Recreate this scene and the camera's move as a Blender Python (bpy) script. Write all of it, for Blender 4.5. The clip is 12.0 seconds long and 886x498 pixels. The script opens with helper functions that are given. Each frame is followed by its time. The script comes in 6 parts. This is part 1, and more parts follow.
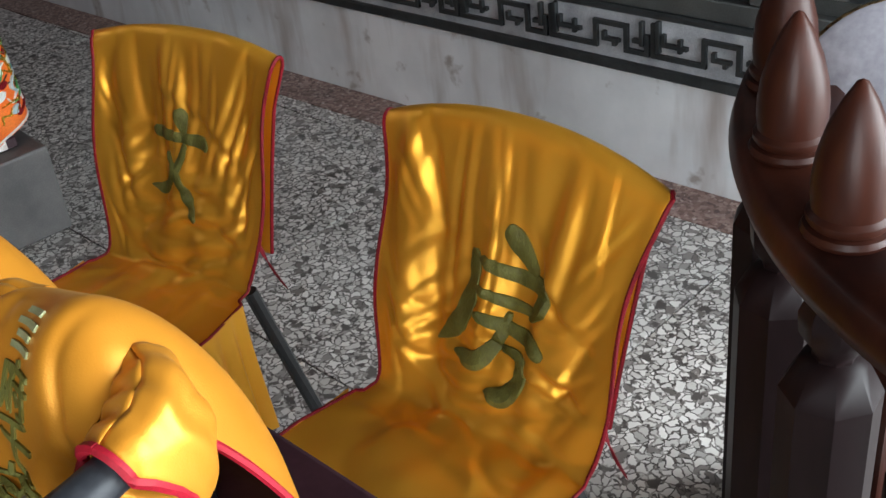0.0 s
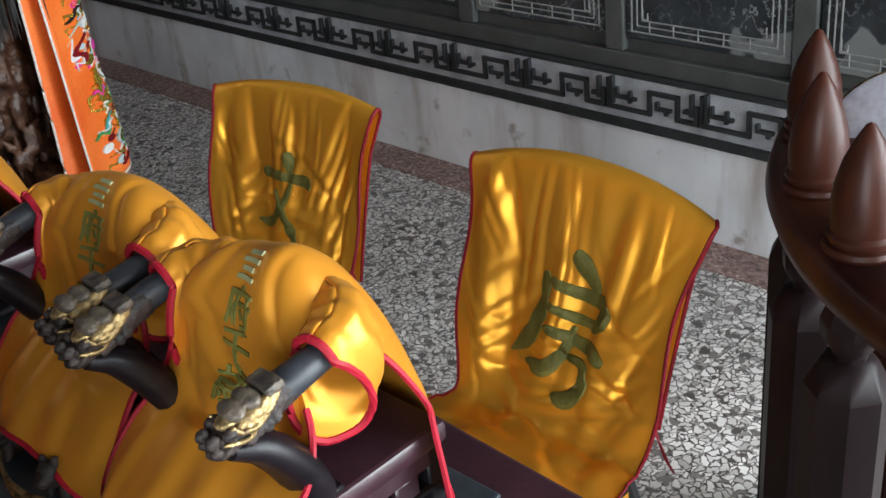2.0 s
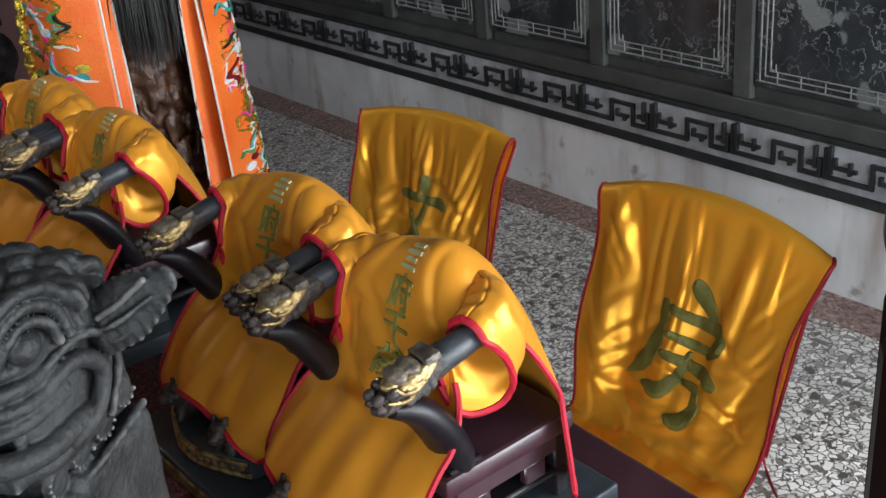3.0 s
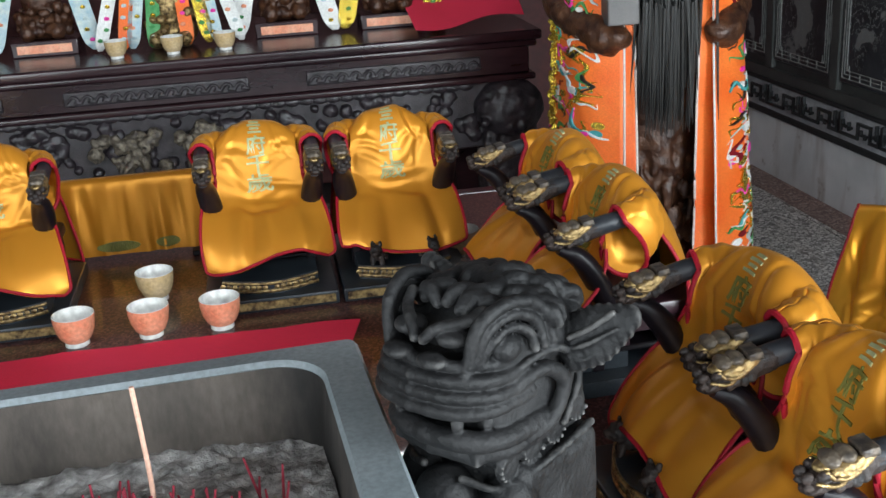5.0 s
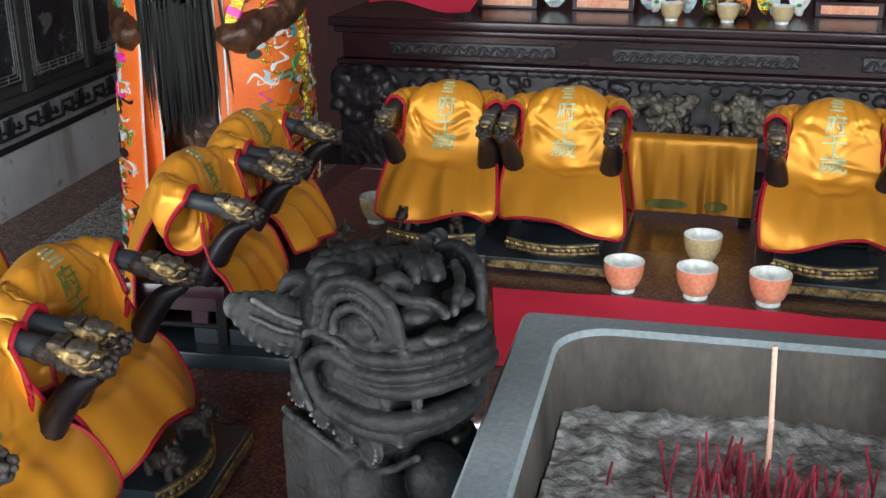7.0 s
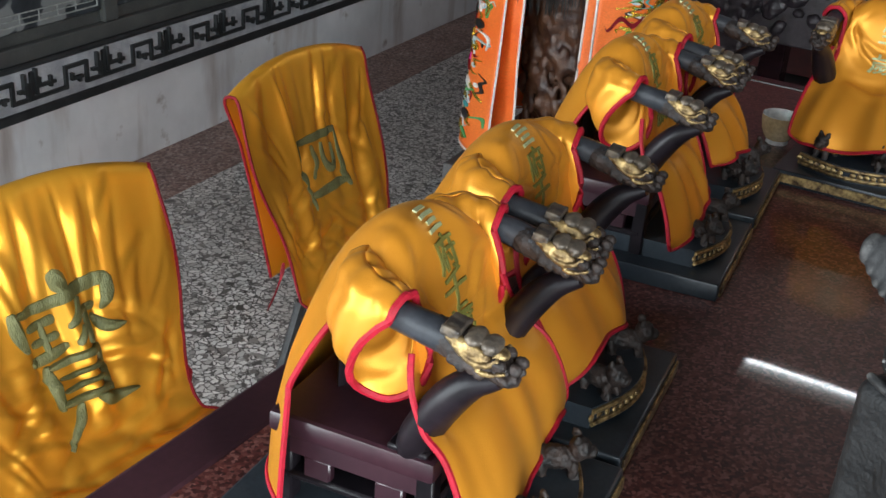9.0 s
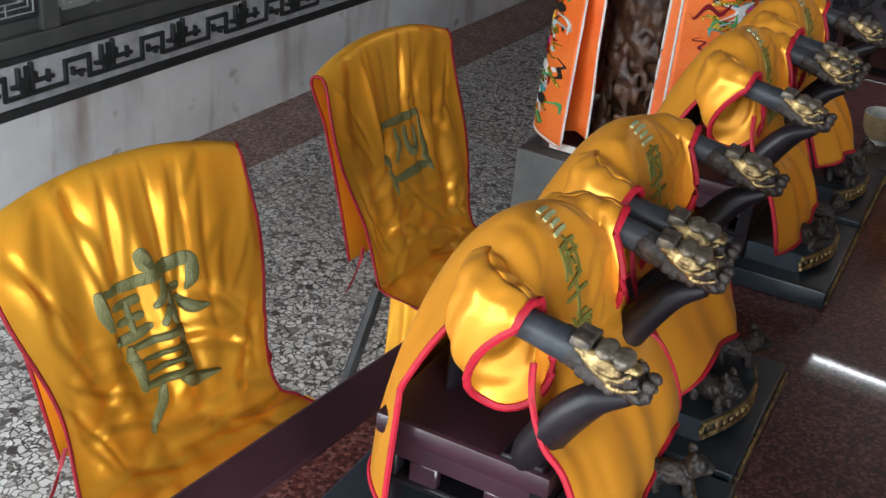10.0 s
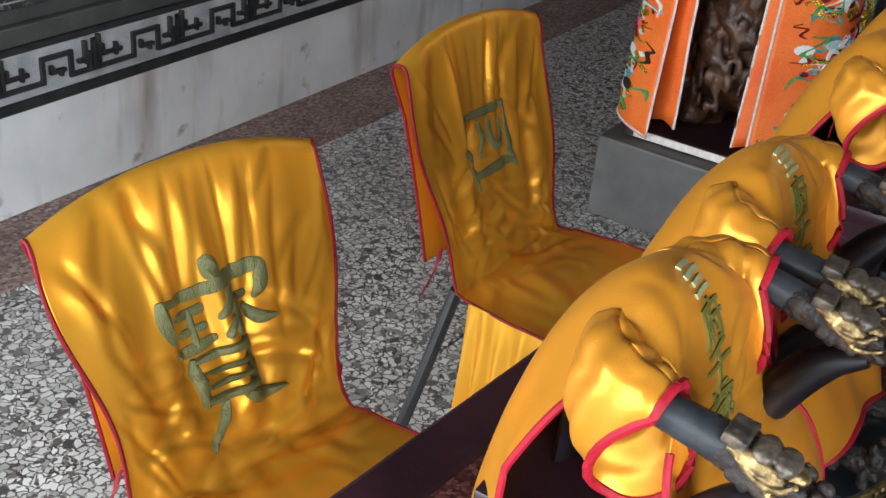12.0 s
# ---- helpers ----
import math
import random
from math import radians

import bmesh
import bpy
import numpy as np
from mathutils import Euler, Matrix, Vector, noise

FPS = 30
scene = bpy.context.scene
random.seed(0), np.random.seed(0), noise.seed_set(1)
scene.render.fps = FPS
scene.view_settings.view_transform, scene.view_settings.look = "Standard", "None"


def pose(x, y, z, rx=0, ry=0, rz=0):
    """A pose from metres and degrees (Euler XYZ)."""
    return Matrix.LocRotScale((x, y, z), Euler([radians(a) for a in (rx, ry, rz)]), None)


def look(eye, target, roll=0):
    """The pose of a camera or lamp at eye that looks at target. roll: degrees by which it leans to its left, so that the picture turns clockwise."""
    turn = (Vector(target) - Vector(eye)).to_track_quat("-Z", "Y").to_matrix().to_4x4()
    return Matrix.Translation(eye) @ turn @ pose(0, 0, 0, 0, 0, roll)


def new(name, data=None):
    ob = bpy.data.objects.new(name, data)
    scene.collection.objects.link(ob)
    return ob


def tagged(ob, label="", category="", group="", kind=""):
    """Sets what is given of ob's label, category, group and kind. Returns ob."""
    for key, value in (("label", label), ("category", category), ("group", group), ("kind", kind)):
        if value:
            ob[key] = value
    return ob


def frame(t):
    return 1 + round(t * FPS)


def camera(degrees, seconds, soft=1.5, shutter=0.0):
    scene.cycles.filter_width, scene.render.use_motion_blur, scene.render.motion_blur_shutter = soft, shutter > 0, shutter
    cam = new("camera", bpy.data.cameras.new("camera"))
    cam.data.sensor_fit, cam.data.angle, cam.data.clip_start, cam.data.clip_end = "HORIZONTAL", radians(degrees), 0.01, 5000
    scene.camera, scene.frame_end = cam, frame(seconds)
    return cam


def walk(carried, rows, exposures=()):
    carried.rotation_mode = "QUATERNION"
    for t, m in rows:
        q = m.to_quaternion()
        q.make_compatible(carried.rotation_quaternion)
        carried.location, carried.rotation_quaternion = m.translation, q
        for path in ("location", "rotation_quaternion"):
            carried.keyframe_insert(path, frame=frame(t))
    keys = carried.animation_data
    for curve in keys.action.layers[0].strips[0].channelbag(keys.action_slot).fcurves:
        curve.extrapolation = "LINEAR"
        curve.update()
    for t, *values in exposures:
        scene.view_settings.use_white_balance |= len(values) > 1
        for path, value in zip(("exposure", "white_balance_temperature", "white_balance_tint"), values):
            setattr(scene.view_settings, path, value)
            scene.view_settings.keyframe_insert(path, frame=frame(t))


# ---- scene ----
cam = camera(43.5, 12.0)
PATH = [
    (0, (0.574, -1.506, 1.437), (1.727, -0.267, 0.372), -7.0),
    (0.5, (0.583, -1.524, 1.455), (1.733, -0.259, 0.418), -7.1),
    (1, (0.555, -1.556, 1.473), (1.705, -0.256, 0.48), -6.8),
    (1.5, (0.468, -1.6, 1.487), (1.627, -0.284, 0.527), -6.5),
    (2, (0.357, -1.652, 1.497), (1.516, -0.316, 0.564), -6.1),
    (2.5, (0.287, -1.695, 1.516), (1.412, -0.305, 0.619), -5.4),
    (2.7, (0.267, -1.708, 1.519), (1.363, -0.285, 0.64), -5.2),
    (4.3, (0.233, -1.777, 1.534), (0.83, -0.009, 0.814), -4.1),
    (4.5, (0.23, -1.781, 1.536), (0.742, 0.019, 0.831), -3.9),
    (5, (0.222, -1.809, 1.543), (0.521, 0.05, 0.868), -3.4),
    (5.5, (0.2, -1.818, 1.542), (0.284, 0.068, 0.882), -2.7),
    (6, (0.175, -1.823, 1.542), (0.044, 0.061, 0.884), -2.0),
    (6.5, (0.141, -1.817, 1.535), (-0.196, 0.04, 0.872), -1.5),
    (7, (0.071, -1.802, 1.527), (-0.448, 0.002, 0.837), -0.7),
    (7.5, (-0.021, -1.772, 1.51), (-0.678, -0.035, 0.768), 0.6),
    (7.7, (-0.053, -1.765, 1.505), (-0.761, -0.058, 0.74), 1.1),
    (9.3, (-0.241, -1.773, 1.478), (-1.148, -0.229, 0.588), 4.8),
    (9.5, (-0.257, -1.771, 1.477), (-1.178, -0.239, 0.579), 5.0),
    (10, (-0.288, -1.765, 1.474), (-1.238, -0.263, 0.557), 5.3),
    (10.5, (-0.317, -1.758, 1.472), (-1.288, -0.274, 0.548), 5.6),
    (11, (-0.34, -1.733, 1.464), (-1.327, -0.276, 0.514), 5.5),
    (11.5, (-0.366, -1.703, 1.467), (-1.379, -0.271, 0.504), 5.3),
    (12, (-0.408, -1.663, 1.459), (-1.425, -0.244, 0.482), 5.6),
]
walk(cam, [(t, look(eye, target, roll)) for t, eye, target, roll in PATH])

# ---------------------------------------------------------------- light
world = bpy.data.worlds.new("world")
scene.world = world
world.use_nodes = True
wn = world.node_tree
sky = wn.nodes.new("ShaderNodeTexSky")
sky.sky_type, sky.sun_disc = "NISHITA", False
sky.sun_elevation, sky.sun_rotation = radians(50), radians(150)
wn.nodes["Background"].inputs["Strength"].default_value = 0.08
wn.links.new(sky.outputs["Color"], wn.nodes["Background"].inputs["Color"])
sun = new("sun", bpy.data.lights.new("sun", "SUN"))
sun.data.energy, sun.data.angle, sun.data.color = 1.2, radians(10), (1.0, 0.96, 0.9)
sun.matrix_world = look((3, -8, 9), (0, 0, 0))


def area(name, eye, target, sx, sy, watts, colour):
    lamp = new(name, bpy.data.lights.new(name, "AREA"))
    lamp.data.shape, lamp.data.size, lamp.data.size_y = "RECTANGLE", sx, sy
    lamp.data.energy, lamp.data.color = watts, colour
    lamp.matrix_world = look(eye, target)
    return lamp


# daylight through the open front of the hall
area("daylight_front", (0.0, -5.7, 2.2), (0, 0, 0.9), 5.0, 2.8, 265, (0.86, 0.95, 1.0))
# added fills for the inward chair faces; their openings are unseen and assumed
area("side_fill_east", (2.85, -3.5, 1.45), (-0.9, 0.0, 0.75), 2.4, 2.5, 400, (0.86, 0.955, 1.0))
area("side_fill_west", (-2.95, -3.5, 1.45), (0.9, 0.0, 0.75), 2.4, 2.5, 250, (0.86, 0.955, 1.0))
scene.view_settings.exposure = 0.0

# ---------------------------------------------------------------- materials


def nodes_of(name):
    m = bpy.data.materials.new(name)
    m.use_nodes = True
    return m, m.node_tree, m.node_tree.nodes["Principled BSDF"]


def noise_tex(nt, scale, detail=4.0, coord="Object", rough=0.55, stretch=(1, 1, 1)):
    tc = nt.nodes.new("ShaderNodeTexCoord")
    mp = nt.nodes.new("ShaderNodeMapping")
    mp.inputs["Scale"].default_value = stretch
    tx = nt.nodes.new("ShaderNodeTexNoise")
    tx.inputs["Scale"].default_value, tx.inputs["Detail"].default_value = scale, detail
    tx.inputs["Roughness"].default_value = rough
    nt.links.new(tc.outputs[coord], mp.inputs["Vector"])
    nt.links.new(mp.outputs["Vector"], tx.inputs["Vector"])
    return tx


def ramp(nt, src, stops):
    r = nt.nodes.new("ShaderNodeValToRGB")
    while len(r.color_ramp.elements) < len(stops):
        r.color_ramp.elements.new(0.5)
    for e, (p, c) in zip(r.color_ramp.elements, stops):
        e.position, e.color = p, (*c, 1)
    nt.links.new(src, r.inputs["Fac"])
    return r.outputs["Color"]


def mix(nt, fac, a, b, mode="MIX"):
    n = nt.nodes.new("ShaderNodeMix")
    n.data_type, n.blend_type = "RGBA", mode
    for sock, v in ((n.inputs[0], fac), (n.inputs[6], a), (n.inputs[7], b)):
        if isinstance(v, (int, float)):
            sock.default_value = v
        elif isinstance(v, tuple):
            sock.default_value = (*v, 1)
        else:
            nt.links.new(v, sock)
    return n.outputs[2]


def bump(nt, bsdf, src, strength, dist=0.002):
    b = nt.nodes.new("ShaderNodeBump")
    b.inputs["Strength"].default_value, b.inputs["Distance"].default_value = strength, dist
    nt.links.new(src, b.inputs["Height"])
    nt.links.new(b.outputs["Normal"], bsdf.inputs["Normal"])


def simple(name, a, b, scale, rough, metal=0.0, bumps=0.2, dist=0.001, spec=0.5, fine=None, coat=0.0, lo=0.35, hi=0.7, stretch=(1, 1, 1)):
    """Two tones of one surface in a noise, with grain and relief."""
    m, nt, p = nodes_of(name)
    tx = noise_tex(nt, scale, 6.0, stretch=stretch)
    col = ramp(nt, tx.outputs["Fac"], [(lo, a), (hi, b)])
    fn = noise_tex(nt, fine or scale * 9, 3.0, stretch=stretch)
    g = ramp(nt, fn.outputs["Fac"], [(0.3, (0.8, 0.8, 0.8)), (0.7, (1.12, 1.12, 1.12))])
    nt.links.new(mix(nt, 1.0, col, g, "MULTIPLY"), p.inputs["Base Color"])
    r = nt.nodes.new("ShaderNodeMapRange")
    r.inputs["To Min"].default_value, r.inputs["To Max"].default_value = rough * 0.8, min(1, rough * 1.25)
    nt.links.new(tx.outputs["Fac"], r.inputs["Value"])
    nt.links.new(r.outputs["Result"], p.inputs["Roughness"])
    p.inputs["Metallic"].default_value = metal
    p.inputs["Specular IOR Level"].default_value = spec
    p.inputs["Coat Weight"].default_value = coat
    p.inputs["Coat Roughness"].default_value = 0.15
    if bumps:
        bump(nt, p, fn.outputs["Fac"], bumps, dist)
    return m


def satin(name, a, b, rough=0.34, metal=0.5, ridges=0.6):
    m, nt, p = nodes_of(name)
    tx = noise_tex(nt, 5.0, 3.0)
    nt.links.new(ramp(nt, tx.outputs["Fac"], [(0.3, a), (0.7, b)]), p.inputs["Base Color"])
    p.inputs["Roughness"].default_value = rough
    p.inputs["Metallic"].default_value = metal
    p.inputs["Specular IOR Level"].default_value = 0.7
    p.inputs["Specular Tint"].default_value = (1.0, 0.75, 0.35, 1)
    p.inputs["Sheen Weight"].default_value = 0.05
    p.inputs["Sheen Roughness"].default_value = 0.4
    p.inputs["Sheen Tint"].default_value = (1.0, 0.8, 0.4, 1)
    wv = noise_tex(nt, 700.0, 2.0)
    sm = noise_tex(nt, 9.0, 2.0, rough=0.4, stretch=(1.0, 1.0, 0.38))
    sm.noise_type = "RIDGED_MULTIFRACTAL"
    sm.inputs["Distortion"].default_value = 0.9
    add = nt.nodes.new("ShaderNodeMath")
    add.operation = "MULTIPLY_ADD"
    add.inputs[1].default_value = 0.02
    nt.links.new(wv.outputs["Fac"], add.inputs[0])
    nt.links.new(sm.outputs["Fac"], add.inputs[2])
    bump(nt, p, add.outputs[0], ridges, 0.016)
    return m


M = {}
M["gold_satin"] = satin("gold_satin", (0.80, 0.36, 0.030), (0.87, 0.42, 0.045), 0.29, 0.55, 0.65)
M["robe_satin"] = satin("robe_satin", (0.51, 0.195, 0.017), (0.59, 0.240, 0.024), 0.34, 0.36, 0.5)
M["red_trim"] = simple("red_trim", (0.15, 0.003, 0.008), (0.24, 0.005, 0.014), 40, 0.6, spec=0.25, bumps=0.3)
M["robe_trim"] = simple("robe_trim", (0.25, 0.004, 0.013), (0.34, 0.006, 0.021), 40, 0.6, spec=0.25, bumps=0.3)
M["arm_lacquer"] = simple("arm_lacquer", (0.014, 0.016, 0.020), (0.040, 0.042, 0.048), 22, 0.42, spec=0.35, bumps=0.2, fine=200)
M["red_cloth"] = simple("red_cloth", (0.82, 0.02, 0.07), (0.9, 0.035, 0.10), 6, 0.75, fine=900, bumps=0.3)
M["thread"] = simple("embroidery_thread", (0.10, 0.095, 0.014), (0.22, 0.21, 0.05), 30, 0.5, metal=0.3, bumps=0.8, fine=420, dist=0.002, stretch=(1, 1, 0.3))
M["thread_mid"] = simple("pale_green_thread", (0.12, 0.125, 0.045), (0.26, 0.27, 0.12), 30, 0.45, metal=0.3, bumps=0.9, fine=420, dist=0.002, stretch=(1, 1, 0.3))
M["thread_pale"] = simple("pale_thread", (0.30, 0.33, 0.16), (0.42, 0.45, 0.26), 60, 0.42, metal=0.4, bumps=0.8, fine=700, dist=0.001)
M["lacquer"] = simple("black_lacquer", (0.004, 0.0035, 0.0045), (0.014, 0.010, 0.013), 14, 0.36, spec=0.2, bumps=0.15, fine=160)
# black boards; the bluish skylight sheen on their tops is put into this colour
M["sheen_board"] = simple("sheen_board", (0.012, 0.016, 0.021), (0.034, 0.042, 0.050), 12, 0.30, spec=0.4, bumps=0.15, fine=180)
M["plum_lacquer"] = simple("plum_lacquer", (0.020, 0.008, 0.012), (0.042, 0.016, 0.022), 8, 0.3, bumps=0.12, fine=120)
M["gilt"] = simple("worn_gilt", (0.06, 0.035, 0.02), (0.50, 0.35, 0.15), 90, 0.42, metal=0.75, bumps=0.6, fine=260, dist=0.002)
M["ash_black"] = simple("sooty_carving", (0.008, 0.007, 0.007), (0.045, 0.03, 0.025), 70, 0.55, spec=0.3, bumps=0.6, fine=240, dist=0.002)
M["bluestone"] = simple("grey_stone", (0.16, 0.19, 0.205), (0.27, 0.30, 0.315), 5, 0.55, bumps=0.3, fine=200)
M["dark_stone"] = simple("dark_stone", (0.0045, 0.0045, 0.005), (0.020, 0.0195, 0.020), 16, 0.6, bumps=0.6, fine=140, dist=0.003, spec=0.25, lo=0.4, hi=0.75)
M["ash"] = simple("incense_ash", (0.14, 0.135, 0.13), (0.60, 0.59, 0.58), 45, 0.95, bumps=1.0, fine=150, dist=0.004)
M["soot_wall"] = simple("soot_wall", (0.012, 0.010, 0.009), (0.12, 0.10, 0.085), 9, 0.85, bumps=0.5, fine=150, stretch=(1, 1, 0.4))
M["porcelain"] = simple("porcelain", (0.72, 0.72, 0.68), (0.8, 0.8, 0.77), 10, 0.18, bumps=0.0)
M["coral"] = simple("coral_glaze", (0.72, 0.24, 0.13), (0.82, 0.42, 0.27), 18, 0.22, bumps=0.0)
M["tan_glaze"] = simple("tan_glaze", (0.50, 0.35, 0.17), (0.62, 0.48, 0.3), 18, 0.22, bumps=0.0)
M["stub"] = simple("incense_stub", (0.28, 0.01, 0.03), (0.12, 0.01, 0.02), 50, 0.8, bumps=0.2)
M["stick"] = simple("incense_stick", (0.45, 0.25, 0.18), (0.55, 0.33, 0.25), 40, 0.8, bumps=0.2)
M["dark_wood"] = simple("dark_polished_wood", (0.014, 0.006, 0.009), (0.040, 0.016, 0.019), 5, 0.22, spec=0.4, bumps=0.1, fine=60, stretch=(0.25, 1, 1))
M["carved_wood"] = simple("carved_dark_wood", (0.010, 0.008, 0.010), (0.045, 0.035, 0.042), 30, 0.36, bumps=0.5, fine=150, dist=0.003)
M["brown_wood"] = simple("brown_wood", (0.014, 0.004, 0.003), (0.055, 0.014, 0.007), 7, 0.40, spec=0.18, bumps=0.25, fine=60, stretch=(1, 1, 0.3), coat=0.04)
M["post_wood"] = simple("post_wood", (0.006, 0.003, 0.003), (0.015, 0.0075, 0.0085), 5, 0.42, spec=0.12, bumps=0.12, fine=60, stretch=(1, 1, 0.2))
M["orange_silk"] = simple("orange_silk", (0.80, 0.12, 0.012), (0.88, 0.2, 0.03), 7, 0.5, bumps=0.4, fine=300)
M["white_edge"] = simple("white_braid", (0.62, 0.55, 0.5), (0.8, 0.76, 0.72), 90, 0.7, bumps=0.4)
M["sequin_gold"] = simple("sequin_gold", (0.55, 0.36, 0.03), (0.85, 0.65, 0.12), 120, 0.25, metal=0.85, bumps=0.9, fine=500, dist=0.002)
M["teal"] = simple("teal_thread", (0.02, 0.25, 0.25), (0.10, 0.42, 0.45), 60, 0.5)
M["green"] = simple("green_thread", (0.03, 0.22, 0.06), (0.1, 0.35, 0.12), 60, 0.5)
M["magenta"] = simple("magenta_satin", (0.75, 0.02, 0.3), (0.85, 0.08, 0.45), 60, 0.4)
M["white_silk"] = simple("white_silk", (0.68, 0.68, 0.66), (0.8, 0.8, 0.78), 20, 0.5)
M["pale_blue"] = simple("pale_blue_silk", (0.35, 0.5, 0.58), (0.6, 0.66, 0.62), 40, 0.5)
M["hair"] = simple("black_hair", (0.006, 0.006, 0.006), (0.02, 0.018, 0.016), 60, 0.45, bumps=0.6, stretch=(1, 1, 0.05))
M["statue_brown"] = simple("statue_brown", (0.03, 0.011, 0.007), (0.11, 0.045, 0.02), 26, 0.4, metal=0.15, bumps=0.7, fine=110, dist=0.004)
M["granite_block"] = simple("granite_block", (0.075, 0.07, 0.07), (0.13, 0.12, 0.118), 9, 0.5, bumps=0.3, fine=300)
M["black_metal"] = simple("black_metal", (0.015, 0.015, 0.016), (0.03, 0.03, 0.032), 10, 0.35, bumps=0.05)
M["grey_panel"] = simple("grey_wall_stone", (0.045, 0.047, 0.047), (0.08, 0.083, 0.08), 7, 0.5, bumps=0.25, fine=220)
M["slate"] = simple("slate_panel", (0.02, 0.023, 0.026), (0.045, 0.05, 0.055), 6, 0.42, bumps=0.35, fine=130)
M["incised"] = simple("incised_line", (0.20, 0.21, 0.2), (0.34, 0.35, 0.34), 60, 0.7, bumps=0.3)
M["fret_ground"] = simple("fret_ground", (0.28, 0.29, 0.31), (0.50, 0.51, 0.54), 14, 0.75, bumps=0.6, fine=260)
M["fret_dark"] = simple("fret_dark", (0.012, 0.014, 0.015), (0.03, 0.033, 0.035), 20, 0.5, bumps=0.3)
M["dusty_gilt"] = simple("dusty_gilt", (0.05, 0.04, 0.035), (0.28, 0.24, 0.18), 60, 0.5, metal=0.4, bumps=0.6, fine=260, dist=0.002)
M["bronze"] = simple("dull_bronze", (0.035, 0.03, 0.028), (0.15, 0.115, 0.08), 80, 0.45, metal=0.35, bumps=0.5, fine=300, dist=0.001)
M["skin"] = simple("drum_skin", (0.30, 0.29, 0.33), (0.42, 0.40, 0.44), 8, 0.5, bumps=0.1)
M["ceiling"] = simple("ceiling_boards", (0.05, 0.03, 0.02), (0.09, 0.06, 0.045), 3, 0.7)
M["dark_red_wall"] = simple("dark_red_wall", (0.05, 0.008, 0.008), (0.10, 0.014, 0.014), 4, 0.6)


def granite_material():
    """Polished red-brown granite: dark ground with fine red and grey grains."""
    m, nt, p = nodes_of("red_granite")
    tc = nt.nodes.new("ShaderNodeTexCoord")
    vo = nt.nodes.new("ShaderNodeTexVoronoi")
    vo.inputs["Scale"].default_value = 260
    nt.links.new(tc.outputs["Object"], vo.inputs["Vector"])
    grains = ramp(nt, vo.outputs["Color"], [(0.2, (0.030, 0.010, 0.010)), (0.55, (0.085, 0.026, 0.023)), (0.9, (0.18, 0.085, 0.075))])
    cl = noise_tex(nt, 6, 4)
    nt.links.new(mix(nt, 1.0, grains, ramp(nt, cl.outputs["Fac"], [(0.3, (0.75, 0.75, 0.75)), (0.7, (1.15, 1.1, 1.1))]), "MULTIPLY"), p.inputs["Base Color"])
    dust = noise_tex(nt, 14, 5)
    r = nt.nodes.new("ShaderNodeMapRange")
    r.inputs["To Min"].default_value, r.inputs["To Max"].default_value = 0.28, 0.42
    nt.links.new(dust.outputs["Fac"], r.inputs["Value"])
    nt.links.new(r.outputs["Result"], p.inputs["Roughness"])
    p.inputs["Specular IOR Level"].default_value = 0.25
    p.inputs["Coat Weight"].default_value, p.inputs["Coat Roughness"].default_value = 0.45, 0.03
    return m


def terrazzo_material():
    """Pale marble chips with dark gaps, polished and worn."""
    m, nt, p = nodes_of("terrazzo")
    tc = nt.nodes.new("ShaderNodeTexCoord")
    wob = noise_tex(nt, 30, 2)
    add = nt.nodes.new("ShaderNodeMix")
    add.data_type, add.blend_type = "RGBA", "LINEAR_LIGHT"
    add.inputs[0].default_value = 0.02
    nt.links.new(tc.outputs["Object"], add.inputs[6])
    nt.links.new(wob.outputs["Color"], add.inputs[7])
    ed = nt.nodes.new("ShaderNodeTexVoronoi")
    ed.feature = "DISTANCE_TO_EDGE"
    ed.inputs["Scale"].default_value = 52
    ce = nt.nodes.new("ShaderNodeTexVoronoi")
    ce.inputs["Scale"].default_value = 52
    for n in (ed, ce):
        nt.links.new(add.outputs[2], n.inputs["Vector"])
    chip = ramp(nt, ce.outputs["Color"], [(0.10, (0.07, 0.062, 0.058)), (0.17, (0.18, 0.16, 0.15)), (0.25, (0.50, 0.48, 0.46)), (1.0, (0.82, 0.80, 0.78))])
    small = nt.nodes.new("ShaderNodeTexVoronoi")
    small.inputs["Scale"].default_value = 120
    nt.links.new(tc.outputs["Object"], small.inputs["Vector"])
    cement = ramp(nt, small.outputs["Color"], [(0.3, (0.07, 0.06, 0.057)), (0.6, (0.16, 0.14, 0.135)), (0.9, (0.40, 0.38, 0.36))])
    edge = ramp(nt, ed.outputs["Distance"], [(0.07, (0, 0, 0)), (0.12, (1, 1, 1))])
    col = mix(nt, edge, cement, chip)
    st = noise_tex(nt, 1.6, 4)
    nt.links.new(mix(nt, 1.0, col, ramp(nt, st.outputs["Fac"], [(0.3, (0.88, 0.86, 0.84)), (0.65, (1.05, 1.05, 1.05))]), "MULTIPLY"), p.inputs["Base Color"])
    p.inputs["Roughness"].default_value = 0.36
    return m


